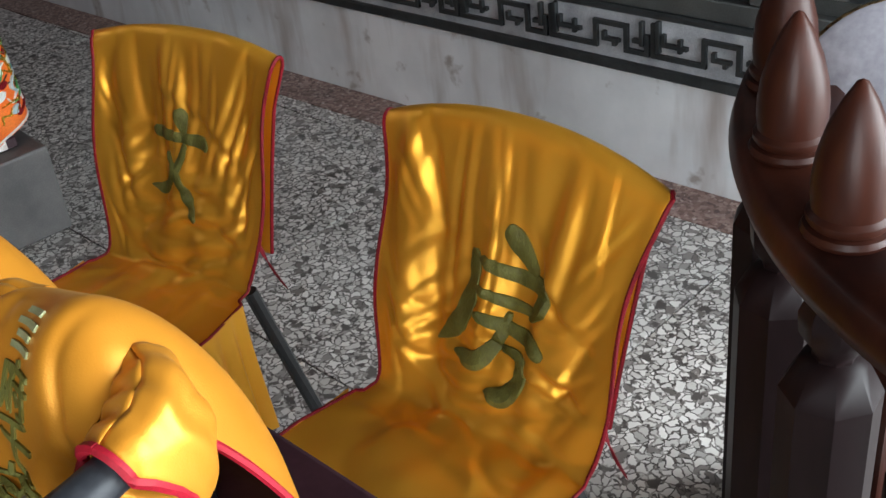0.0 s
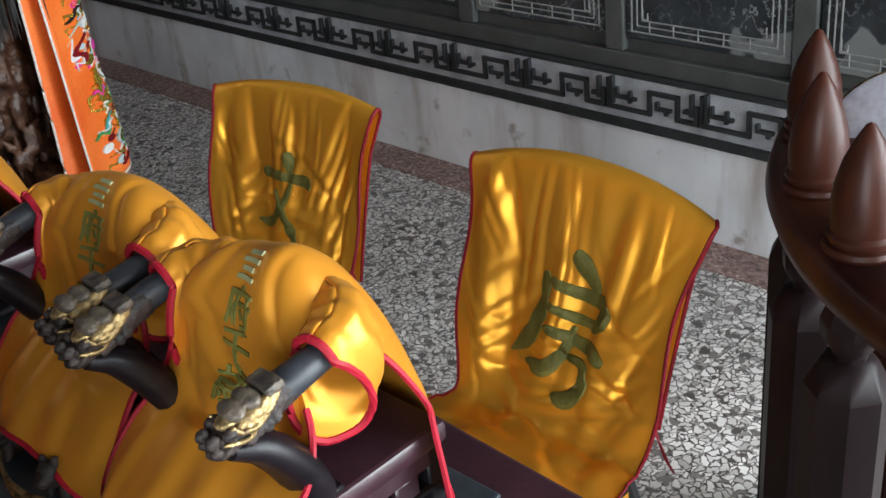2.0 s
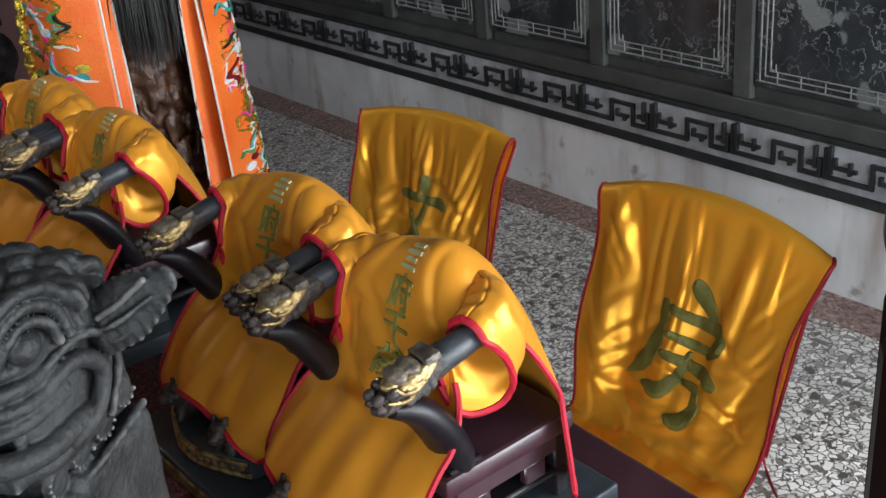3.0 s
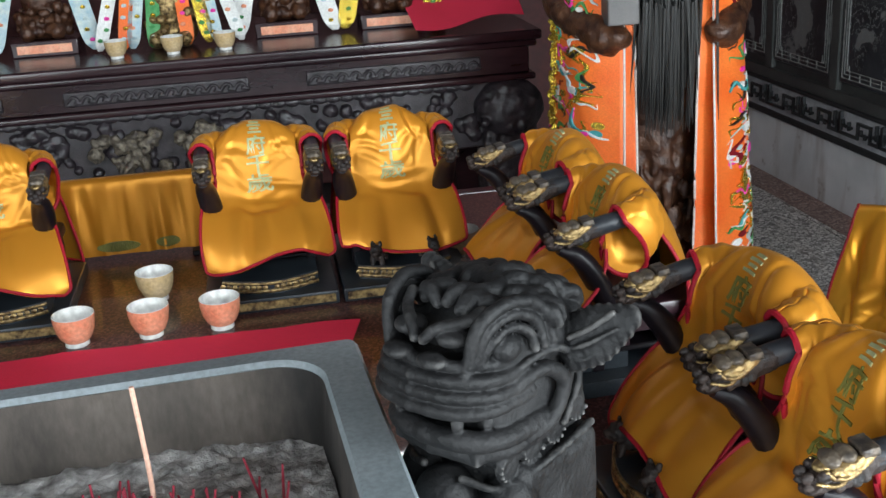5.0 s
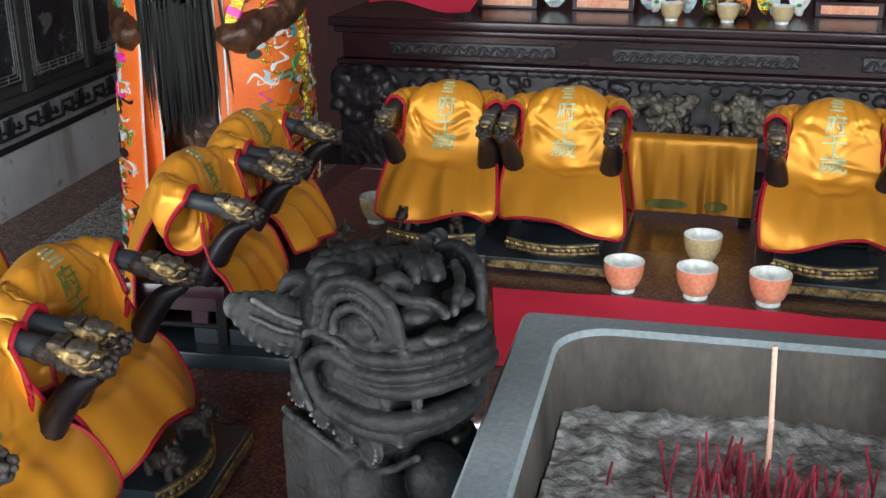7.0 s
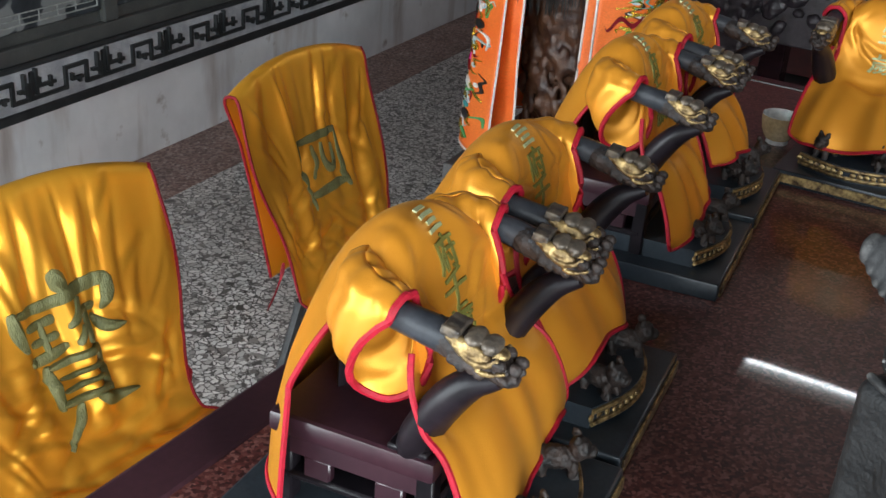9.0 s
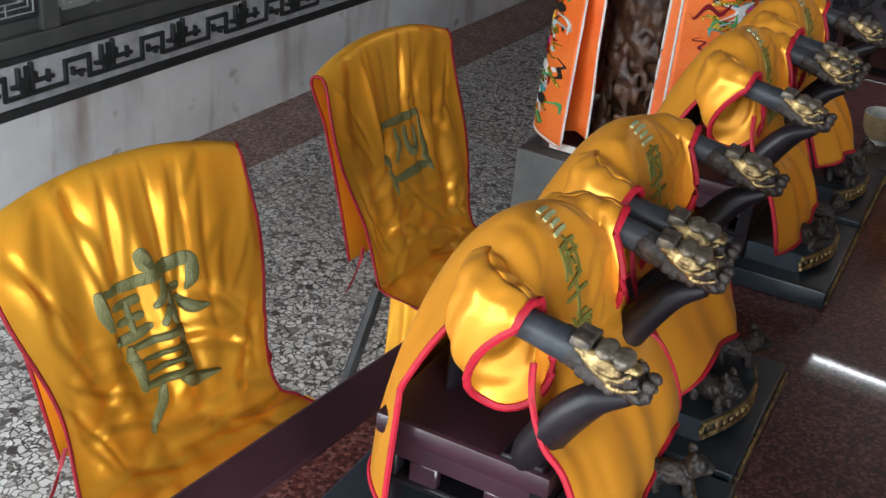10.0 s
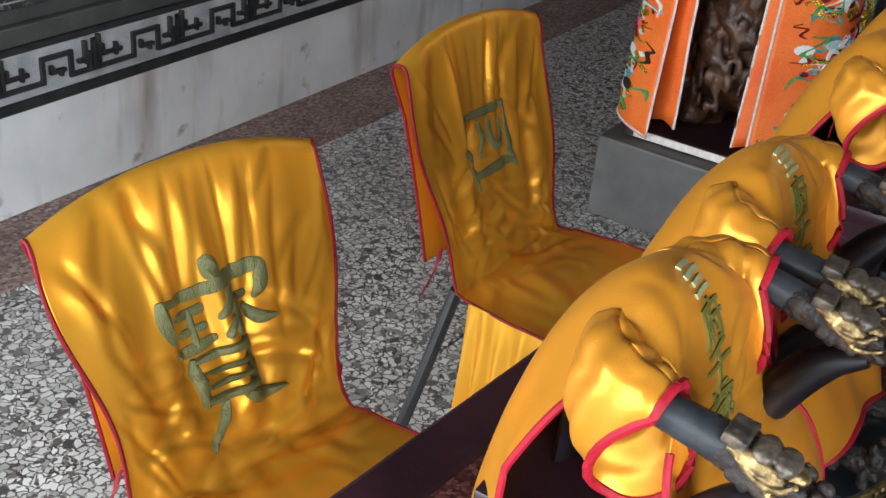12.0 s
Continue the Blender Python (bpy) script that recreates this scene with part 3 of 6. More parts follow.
def floor():
    f = thing("floor", pose(0, 0, 0), "worn terrazzo floor slabs with thin dark joints", "floor", kind="structure")
    part("screed", boxm(-3.3, 3.3, -14, BACK + 0.2, -0.2, -0.006, 0), "fret_dark", f)
    s, w = 0.92, 0.8167
    slab = mesh_of("slab", boxm(0.002, w - 0.002, 0.002, s - 0.002, -0.05, 0, 0.0015), "terrazzo")
    for i in range(-4, 4):
        for j in range(-7, 4):
            part("slab", slab, None, f, m=pose(i * w, j * s - 0.43, 0))
    for a, b, at in ((-0.14, 0.02, pose(WALL, 0, 0, 0, 0, 2)), (-0.04, 0.29, pose(-2.84, 0, 0, 0, 0, 4.5))):
        for j in range(-4, 3):
            part("border_slab", boxm(a, b, j * 1.4 + 0.3, j * 1.4 + 1.697, -0.045, 0.0028, 0.0015), "border", f, "red-brown terrazzo border strip", m=at)


# ---------------------------------------------------------------- tables


def offering_table():
    t = thing("offering_table", pose(0.035, 0, 0), "dark lacquered table topped with polished red granite", "table")
    part("top", boxm(-0.91, 0.91, -1.36, 0.62, TOP - 0.03, TOP, 0.004, 2), "granite", t, "polished red-brown granite top")
    for a, b, c, d in ((-0.935, -0.87, -1.38, 0.64), (0.87, 0.935, -1.38, 0.64)):
        part("rim", boxm(a, b, c, d, TOP - 0.05, TOP + 0.002, 0.006, 2), "plum_lacquer", t, "dark plum lacquered edge board")
    for c, d in ((-1.40, -1.362), (0.622, 0.66)):
        part("rim", boxm(-0.869, 0.869, c, d, TOP - 0.05, TOP + 0.002, 0.006, 2), "plum_lacquer", t)
    for x in (-0.90, 0.86):
        part("apron", boxm(x, x + 0.03, -1.34, 0.60, 0.62, TOP - 0.0505, 0.003), "dark_wood", t)
    for y in (-1.37, 0.61):
        part("apron", boxm(-0.82, 0.82, y, y + 0.03, 0.62, TOP - 0.0505, 0.003), "dark_wood", t)
    for x in (-0.9, 0.83):
        for y in (-1.38, 0.58):
            part("leg", boxm(x, x + 0.07, y, y + 0.07, 0, TOP - 0.0505, 0.008, 2), "dark_wood", t)


def altar_table():
    AY, AX0, AX1, AZ = 2.03, -1.46, 1.24, 0.93
    cx = (AX0 + AX1) / 2
    w = (AX1 - AX0) / 2
    t = thing("altar_table", pose(cx, AY, 0), "long dark carved altar table with polished top", "altar table")
    part("tabletop", boxm(-w, w, 0.0, 0.95, AZ - 0.035, AZ, 0.008, 3), "dark_wood", t, "glossy dark tabletop")
    part("moulding", boxm(-w + 0.015, w - 0.015, 0.015, 0.93, AZ - 0.06, AZ - 0.0355, 0.008, 3), "dark_wood", t)
    part("frieze", boxm(-w + 0.04, w - 0.04, 0.04, 0.9, AZ - 0.155, AZ - 0.0605, 0.003), "dark_wood", t)
    for k in range(3):
        c = (k - 1) * 0.82
        p = part("frieze_panel", boxm(c - 0.31, c + 0.31, 0.030, 0.0395, AZ - 0.135, AZ - 0.085, 0.006, 2), "carved_wood", t, "long panel carved with scrolls")
        bm = Lumps()
        for q in range(13):
            x = c - 0.28 + q * 0.0467
            pts = [(x - 0.02, 0.029, AZ - 0.12), (x, 0.026, AZ - 0.10), (x + 0.018, 0.027, AZ - 0.112), (x + 0.006, 0.028, AZ - 0.122), (x + 0.03, 0.028, AZ - 0.122)]
            sweep(bm, spline(pts, 12), 0.0050, 5)
        box(bm, c - 0.3, c + 0.3, 0.0285, 0.0305, AZ - 0.125, AZ - 0.095)
        part("scroll", solid("scroll", bm, "carved_wood", 0.0035, 0.5, 0.0, 1), None, p)
    part("waist_moulding", boxm(-w + 0.02, w - 0.02, 0.02, 0.92, AZ - 0.18, AZ - 0.1555, 0.008, 3), "dark_wood", t)
    part("apron", boxm(-w + 0.05, w - 0.05, 0.055, 0.09, AZ - 0.42, AZ - 0.1805, 0.004), "carved_wood", t)
    # scalloped valance under the moulding
    bm = Lumps()
    n = 46
    box(bm, -w + 0.22, w - 0.22, 0.042, 0.052, AZ - 0.19, AZ - 0.181)
    for k in range(n):
        x = -w + 0.25 + (2 * w - 0.5) * (k + 0.5) / n
        blob(bm, (x, 0.046, AZ - 0.19), (0.026, 0.012, 0.016), sub=1)
    part("valance", solid("valance", bm, "carved_wood", 0.006, 0.5), None, t, "scalloped carved valance")
    rnd = random.Random(5)
    bm = Lumps()
    for k in range(170):
        x = rnd.uniform(-w + 0.15, w - 0.15)
        z = AZ - rnd.uniform(0.215, 0.38)
        r = rnd.uniform(0.012, 0.03)
        blob(bm, (x, 0.052, z), (r * rnd.uniform(0.8, 1.6), 0.02, r), pose(0, 0, 0, 0, rnd.uniform(-60, 60), 0), 1)
    part("relief", solid("relief", bm, "carved_wood", 0.006, 0.8, 0.004, 60), None, t, "high relief of clouds and leaves")
    for sx in (-1, 1):
        # lion-mask legs at both ends
        bm = Lumps()
        x = sx * (w - 0.12)
        blob(bm, (x, 0.05, AZ - 0.28), (0.13, 0.07, 0.11))
        for k in range(26):
            a = rnd.uniform(0, 6.28)
            d = rnd.uniform(0.02, 0.12)
            blob(bm, (x + d * math.cos(a), 0.0 + rnd.uniform(0, 0.02), AZ - 0.28 + 0.8 * d * math.sin(a)), rnd.uniform(0.014, 0.035), sub=1)
        box(bm, x - 0.10, x + 0.10, 0.02, 0.16, 0.06, AZ - 0.3, 0.02)
        blob(bm, (x, 0.03, 0.07), (0.13, 0.1, 0.07))
        part("leg", solid("leg", bm, "carved_wood", 0.008, 0.8, 0.005, 50), None, t, "leg carved as a beast mask")
    for sx in (-1, 1):
        part("back_leg", boxm(sx * (w - 0.15) - 0.05, sx * (w - 0.15) + 0.05, 0.75, 0.85, 0, AZ - 0.1805, 0.006), "dark_wood", t)
    # two gilt figures of beasts in the middle of the apron
    for c in (-0.10, 0.17):
        bm = Lumps()
        for k in range(40):
            blob(bm, (c + rnd.gauss(0, 0.06), 0.03 + rnd.uniform(-0.02, 0.02), AZ - 0.30 + rnd.gauss(0, 0.04)), (rnd.uniform(0.015, 0.035), 0.02, rnd.uniform(0.01, 0.03)), pose(0, 0, 0, 0, rnd.uniform(-80, 80), 0), 1)
        part("gilt_relief", solid("gilt_relief", bm, "dusty_gilt", 0.005, 0.8, 0.006, 90), None, t, "worn gilt carved cloud and beast relief")
    return AY, AZ


# ---------------------------------------------------------------- chairs with covers


def crease_map(X, Y, lines):
    """Height of a cloth with creases; each line: start, end, bend, width, height, all in metres on the sheet."""
    H = np.zeros_like(X)
    for (x0, y0), (x1, y1), bend, w, h in lines:
        dx, dy = x1 - x0, y1 - y0
        n = math.hypot(dx, dy) + 1e-6
        t = np.clip(((X - x0) * dx + (Y - y0) * dy) / n ** 2, 0, 1)
        off = bend * 4 * t * (1 - t)
        px, py = x0 + dx * t - dy / n * off, y0 + dy * t + dx / n * off
        side = ((X - px) * -dy + (Y - py) * dx) / n
        dist = np.hypot(X - px, Y - py) * np.where(side < 0, -1, 1)
        fade = np.sin(math.pi * np.clip(t, 0.02, 0.98)) ** 0.7
        H += h * fade * (np.exp(-(dist / w) ** 2) - 0.55 * np.exp(-((dist - 1.7 * w) / (1.3 * w)) ** 2))
    return H


def brush(name, cloth, strokes, u0, v0, su, sv, mat, parent, turn=0.0, lift=0.0045, label=""):
    """Padded embroidery strokes on a cloth; a stroke is a row of (x, y, width) in a square 1 wide."""
    ca, sa = math.cos(turn), math.sin(turn)
    for k, st in enumerate(strokes):
        bm = bmesh.new()
        p = spline(st, 7 * len(st))
        rows = []
        for i, (x, y, w) in enumerate(p):
            d = p[min(i + 1, len(p) - 1)] - p[max(i - 1, 0)]
            n = math.hypot(d[0], d[1]) + 1e-9
            w *= math.sqrt(max(0.12, 1 - (1 - min(i + 0.4, len(p) - 0.6 - i) / 2.2) ** 2)) if min(i, len(p) - 1 - i) < 2 else 1
            row = []
            for q, o in ((-1, -0.001), (-0.94, 0.62), (-0.4, 0.95), (0.4, 1.0), (0.94, 0.62), (1, -0.001)):
                ax, ay = x - d[1] / n * w * 0.5 * q, y + d[0] / n * w * 0.5 * q
                row.append(bm.verts.new(cloth.at(u0 + (ax * ca - ay * sa) * su, v0 - (ax * sa + ay * ca) * sv, o * (lift + 0.00025 * k))))
            rows.append(row)
        for ra, rb in zip(rows, rows[1:]):
            for q in range(5):
                bm.faces.new((ra[q], ra[q + 1], rb[q + 1], rb[q]))
        bm.faces.new(rows[0]), bm.faces.new(rows[-1])
        bmesh.ops.recalc_face_normals(bm, faces=bm.faces[:])
        part(name, bm, mat, parent, label)


STROKES = {
    "wen": [[(-.04, .50, .10), (.03, .40, .13), (.08, .28, .08)], [(-.40, .27, .08), (-.28, .25, .12), (.05, .25, .10), (.30, .25, .13), (.44, .20, .07)],
            [(.10, .20, .09), (.08, .04, .10), (-.04, -.16, .11), (-.22, -.30, .13), (-.42, -.30, .03)], [(-.14, .08, .06), (.02, -.10, .09), (.18, -.32, .12), (.36, -.52, .07)]],
    "fang": [[(.02, .54, .10), (.14, .46, .15), (.30, .32, .08)], [(-.24, .34, .10), (-.20, .10, .15), (-.30, -.16, .18), (-.52, -.36, .04)], [(-.16, .30, .07), (.10, .28, .09), (.42, .28, .11)],
             [(.42, .30, .09), (.44, .18, .13), (.34, .06, .06)], [(-.14, .12, .06), (.12, .10, .08), (.36, .10, .08)], [(-.10, -.04, .07), (.16, -.06, .10), (.40, -.08, .13), (.56, -.12, .06)],
             [(.14, .04, .07), (.10, -.16, .10), (-.04, -.34, .14), (-.28, -.36, .04)], [(.12, -.20, .06), (.30, -.22, .10), (.36, -.36, .15), (.26, -.50, .15), (.08, -.52, .04)]],
    "si": [[(-.46, .38, .07), (-.42, .10, .11), (-.36, -.20, .10), (-.32, -.50, .05)], [(-.46, .34, .06), (-.10, .36, .10), (.24, .38, .10), (.42, .40, .06)],
           [(.40, .42, .07), (.42, .10, .10), (.46, -.20, .11), (.52, -.36, .06)], [(-.34, -.32, .08), (.0, -.30, .12), (.30, -.27, .12), (.50, -.27, .06)],
           [(-.16, .28, .06), (-.12, .08, .09), (-.24, -.12, .04)], [(.06, .28, .06), (.06, .06, .09), (.16, -.06, .11), (.28, .02, .08), (.26, .24, .05)]],
    "bao": [[(-.06, .54, .07), (.0, .46, .14), (.04, .38, .06)], [(-.46, .38, .06), (-.44, .24, .11), (-.40, .10, .05)], [(-.44, .34, .05), (-.10, .35, .08), (.30, .40, .10), (.46, .40, .08)],
            [(.44, .42, .08), (.42, .30, .11), (.36, .20, .04)], [(-.34, .23, .05), (-.08, .25, .07)], [(-.32, .12, .05), (-.08, .14, .06)], [(-.38, .00, .06), (-.20, .02, .08), (-.02, .05, .05)],
            [(-.21, .26, .05), (-.20, .12, .06), (-.19, .02, .05)], [(.14, .33, .05), (.08, .22, .07), (.0, .16, .04)], [(.06, .22, .04), (.30, .25, .06)], [(.18, .24, .05), (.18, .10, .08), (.16, .0, .05)],
            [(.12, .14, .04), (.04, .03, .06)], [(.26, .18, .05), (.36, .08, .09), (.50, .06, .03)], [(-.25, -.04, .06), (-.24, -.20, .10), (-.22, -.38, .06)], [(.22, -.02, .06), (.24, -.20, .10), (.23, -.36, .06)],
            [(-.24, -.07, .05), (.0, -.05, .06), (.24, -.04, .05)], [(-.18, -.16, .035), (.18, -.14, .04)], [(-.18, -.25, .035), (.18, -.23, .04)], [(-.22, -.34, .05), (.0, -.33, .06), (.22, -.32, .05)],
            [(-.06, -.36, .06), (-.12, -.48, .09), (-.28, -.66, .03)], [(.08, -.34, .06), (.22, -.42, .10), (.50, -.42, .03)]],
}


def chair(m, word, seed, label, wide=0.215, arch=0.035, size=0.19, spot=0.54, shift=0.0, tall=0.0, thread="thread", fat=1.05, turn=-3.0):
    """A chair under a satin cover; it faces -y, and its back stands round y = 0."""
    c = thing("covered_chair", m, label, "chair", "chairs round the table")
    rnd = random.Random(seed)
    ni, nj = 180, 110
    prof = even([(-0.05, 0.47), (-0.012, 0.62), (0.028, 0.765), (0.031, 0.797), (0.020, 0.806), (0.006, 0.795), (-0.008, 0.76), (-0.046, 0.66), (-0.084, 0.565), (-0.124, 0.462), (-0.155, 0.447), (-0.30, 0.450), (-0.45, 0.447), (-0.49, 0.435)], ni)
    top = int(np.argmax(prof[:, 1]))
    crease = next(i for i in range(top, ni) if prof[i, 1] < 0.462)
    deep = 0.36 + tall
    P = np.zeros((ni, nj, 3))
    U, F = np.zeros((ni, nj)), np.zeros((ni, nj))
    o = seed * 7.3
    soft = np.zeros((ni, nj))
    for i in range(ni):
        y, z = prof[i]
        up = min(max((z - 0.46) / 0.34, 0), 1)
        z += tall * up
        w = wide * (0.83 + 0.17 * up ** 1.2) if i < crease else wide * (0.83 + 0.10 * min(1, (i - crease) / 22))
        f = (i - top) / (crease - top)                      # 0 at the top edge, 1 at the crease, in front
        for j in range(nj):
            u = 2 * j / (nj - 1) - 1
            bow = arch * (1 - abs(u) ** 2.2)
            edge = 0.010 * abs(u) ** 8 * math.sin(f * 7 + o + u) * (0 < f < 1.1)
            P[i, j] = (w * u * (1.0 if f >= 0 else 1 - 0.10 * min(1, -4 * f)) + edge, y - 0.018 * u * u * up - 0.02 * bow, z + bow * up ** 3)
            U[i, j], F[i, j] = u, f
            soft[i, j] = 0.010 * nz(u * 2.0 + f + o, f * 1.3, o) + 0.005 * nz(u * 5 + f * 2 + o, f * 2.4, o + 3)
    X, Y = U * wide, F * deep
    lines = []
    for k in range(13):                                     # folds hanging from the top edge
        x, y = rnd.uniform(-0.18, 0.18), rnd.uniform(-0.01, 0.03)
        lines.append(((x, y), (x * 0.75 + rnd.gauss(0, 0.018), y + rnd.uniform(0.07, 0.27)), rnd.uniform(-0.012, 0.012), rnd.uniform(0.004, 0.011), rnd.uniform(0.0014, 0.0040)))
    for k in range(6):                                      # broad slow folds
        x = rnd.uniform(-0.17, 0.17)
        lines.append(((x, 0.02), (x * 0.8 + rnd.gauss(0, 0.03), deep * 0.98), rnd.uniform(-0.03, 0.03), rnd.uniform(0.016, 0.030), rnd.choice((-1, 1, 1)) * rnd.uniform(0.004, 0.007)))
    for sx in (-1, 1):
        for k in range(9):                                  # pulled from the ties at the sides
            y = deep * rnd.uniform(0.55, 1.0)
            lines.append(((sx * wide * 0.86, y), (sx * rnd.uniform(-0.09, 0.06), y + rnd.uniform(-0.14, 0.07)), rnd.uniform(-0.03, 0.03), rnd.uniform(0.004, 0.010), rnd.uniform(0.0014, 0.0036)))
        for k in range(7):                                  # along the sides
            y = deep * rnd.uniform(0.05, 0.75)
            lines.append(((sx * wide * rnd.uniform(0.8, 0.98), y), (sx * wide * rnd.uniform(0.55, 0.85), y + rnd.uniform(0.06, 0.15)), rnd.uniform(-0.012, 0.012), rnd.uniform(0.004, 0.009), rnd.uniform(0.0012, 0.0032)))
    for k in range(14):                                     # crumpled where the back meets the seat
        x, y = rnd.uniform(-0.15, 0.12), deep * rnd.uniform(0.80, 1.06)
        lines.append(((x, y), (x + rnd.uniform(0.10, 0.24), y + rnd.uniform(-0.07, 0.07)), rnd.uniform(-0.035, 0.035), rnd.uniform(0.005, 0.012), rnd.uniform(0.0016, 0.0042)))
    for k in range(6):                                      # slight tension lines over the seat
        x, y = rnd.uniform(-0.16, 0.16), deep * rnd.uniform(1.1, 1.7)
        lines.append(((x, y), (x + rnd.gauss(0, 0.07), y + rnd.uniform(0.08, 0.2)), rnd.uniform(-0.02, 0.02), rnd.uniform(0.012, 0.025), rnd.uniform(0.001, 0.003)))
    push = 1.5 * crease_map(X, Y, lines) * np.clip(F * 6 + 0.25, 0, 1) + soft * np.clip(F * 3, 0, 1) * np.where(F > 1.15, 0.45, 1)
    push *= 1 - 0.75 * np.abs(U) ** 8
    push[F < 0] *= 0.3
    cl = Cloth(P, push)
    if cl.N[(top + crease) // 2, nj // 2][1] > 0:
        cl.N = -cl.N
    cover = part("cover", cl.mesh("cover", "gold_satin"), None, c, "golden yellow satin cover with folds")
    so = cover.modifiers.new("thick", "SOLIDIFY")
    so.thickness, so.offset = 0.002, 0
    for u in (0.0, 1.0):
        bm = bmesh.new()
        sweep(bm, cl.edge([(u, 0.0), (u, crease / (ni - 1))], 110, 0.001), 0.0031, 6)
        part("piping", bm, "red_trim", cover, "dark red piping")
        bm = bmesh.new()
        sweep(bm, cl.edge([(u, crease / (ni - 1)), (u, 0.995)], 50, 0.002), 0.0026, 6)
        part("piping", bm, "red_trim", cover)
    bm = bmesh.new()
    sweep(bm, cl.edge([(0.0, 0.997), (1.0, 0.997)], 50, 0.002), 0.0026, 6)
    part("piping", bm, "red_trim", cover)
    length = np.linalg.norm(np.diff(prof, axis=0), axis=1).sum()
    vm = (top + (crease - top) * spot) / (ni - 1)
    brush("embroidered_stroke", cl, STROKES[word], 0.5 + shift, vm, size * fat / (2 * wide), size / length, thread, cover, radians(turn), label="olive green embroidered stroke")
    # pleated skirt round three sides of the seat
    pts = [(-wide * 0.90, -0.17), (-wide * 0.925, -0.30), (-wide * 0.925, -0.475), (-wide * 0.89, -0.492), (wide * 0.89, -0.492), (wide * 0.925, -0.475), (wide * 0.925, -0.30), (wide * 0.90, -0.17)]
    n = 340
    ring = []
    L = [0]
    for a, b in zip(pts, pts[1:]):
        L.append(L[-1] + math.dist(a, b))
    for k in range(n):
        d = L[-1] * k / (n - 1)
        q = max(i for i in range(len(pts) - 1) if L[i] <= d + 1e-9)
        f = min((d - L[q]) / (L[q + 1] - L[q]), 1)
        ring.append((pts[q][0] + (pts[q + 1][0] - pts[q][0]) * f, pts[q][1] + (pts[q + 1][1] - pts[q][1]) * f))
    Q = np.zeros((14, n, 3))
    for i in range(14):
        for k, (x, y) in enumerate(ring):
            f = i / 13
            r = math.hypot(x, y + 0.3) or 1
            am = (0.0005 + 0.011 * f) * math.sin(k * 0.55 + 0.9 * math.sin(k * 0.11)) + 0.008 * f
            Q[i, k] = (x + x / r * am, y + (y + 0.3) / r * am, 0.451 - 0.25 * f)
    sk = part("skirt", Cloth(Q).mesh("skirt", "gold_satin"), None, c, "pleated golden satin skirt")
    # tie ribbon hanging behind each side
    for sx in (-1, 1):
        bm = bmesh.new()
        x = sx * wide * 0.86
        pt = spline([(x - sx * 0.01, -0.09, 0.52), (x + sx * 0.004, -0.095, 0.50), (x + sx * 0.010, -0.085, 0.46), (x + sx * 0.016, -0.07, 0.42)], 12)
        sweep(bm, pt, [0.003, 0.0035, 0.004, 0.0045, 0.005, 0.005, 0.0055, 0.006, 0.0065, 0.006, 0.005, 0.001], 6, flat=0.3)
        part("tie_ribbon", bm, "red_trim", cover)
    # metal frame
    for sx in (-1, 1):
        bm = bmesh.new()
        sweep(bm, spline([(sx * 0.14, -0.11, 0.43), (sx * 0.165, -0.06, 0.2), (sx * 0.18, -0.01, 0.0)], 8), 0.0125, 8)
        part("leg", bm, "black_metal", c)
        bm = bmesh.new()
        sweep(bm, spline([(sx * 0.14, -0.43, 0.43), (sx * 0.16, -0.44, 0.2), (sx * 0.17, -0.45, 0.0)], 8), 0.0125, 8)
        part("leg", bm, "black_metal", c)
    part("seat_pad", boxm(-0.145, 0.145, -0.45, -0.13, 0.405, 0.430, 0.01, 2), "black_metal", c)
    return c


# ---------------------------------------------------------------- small thrones with dragon arms


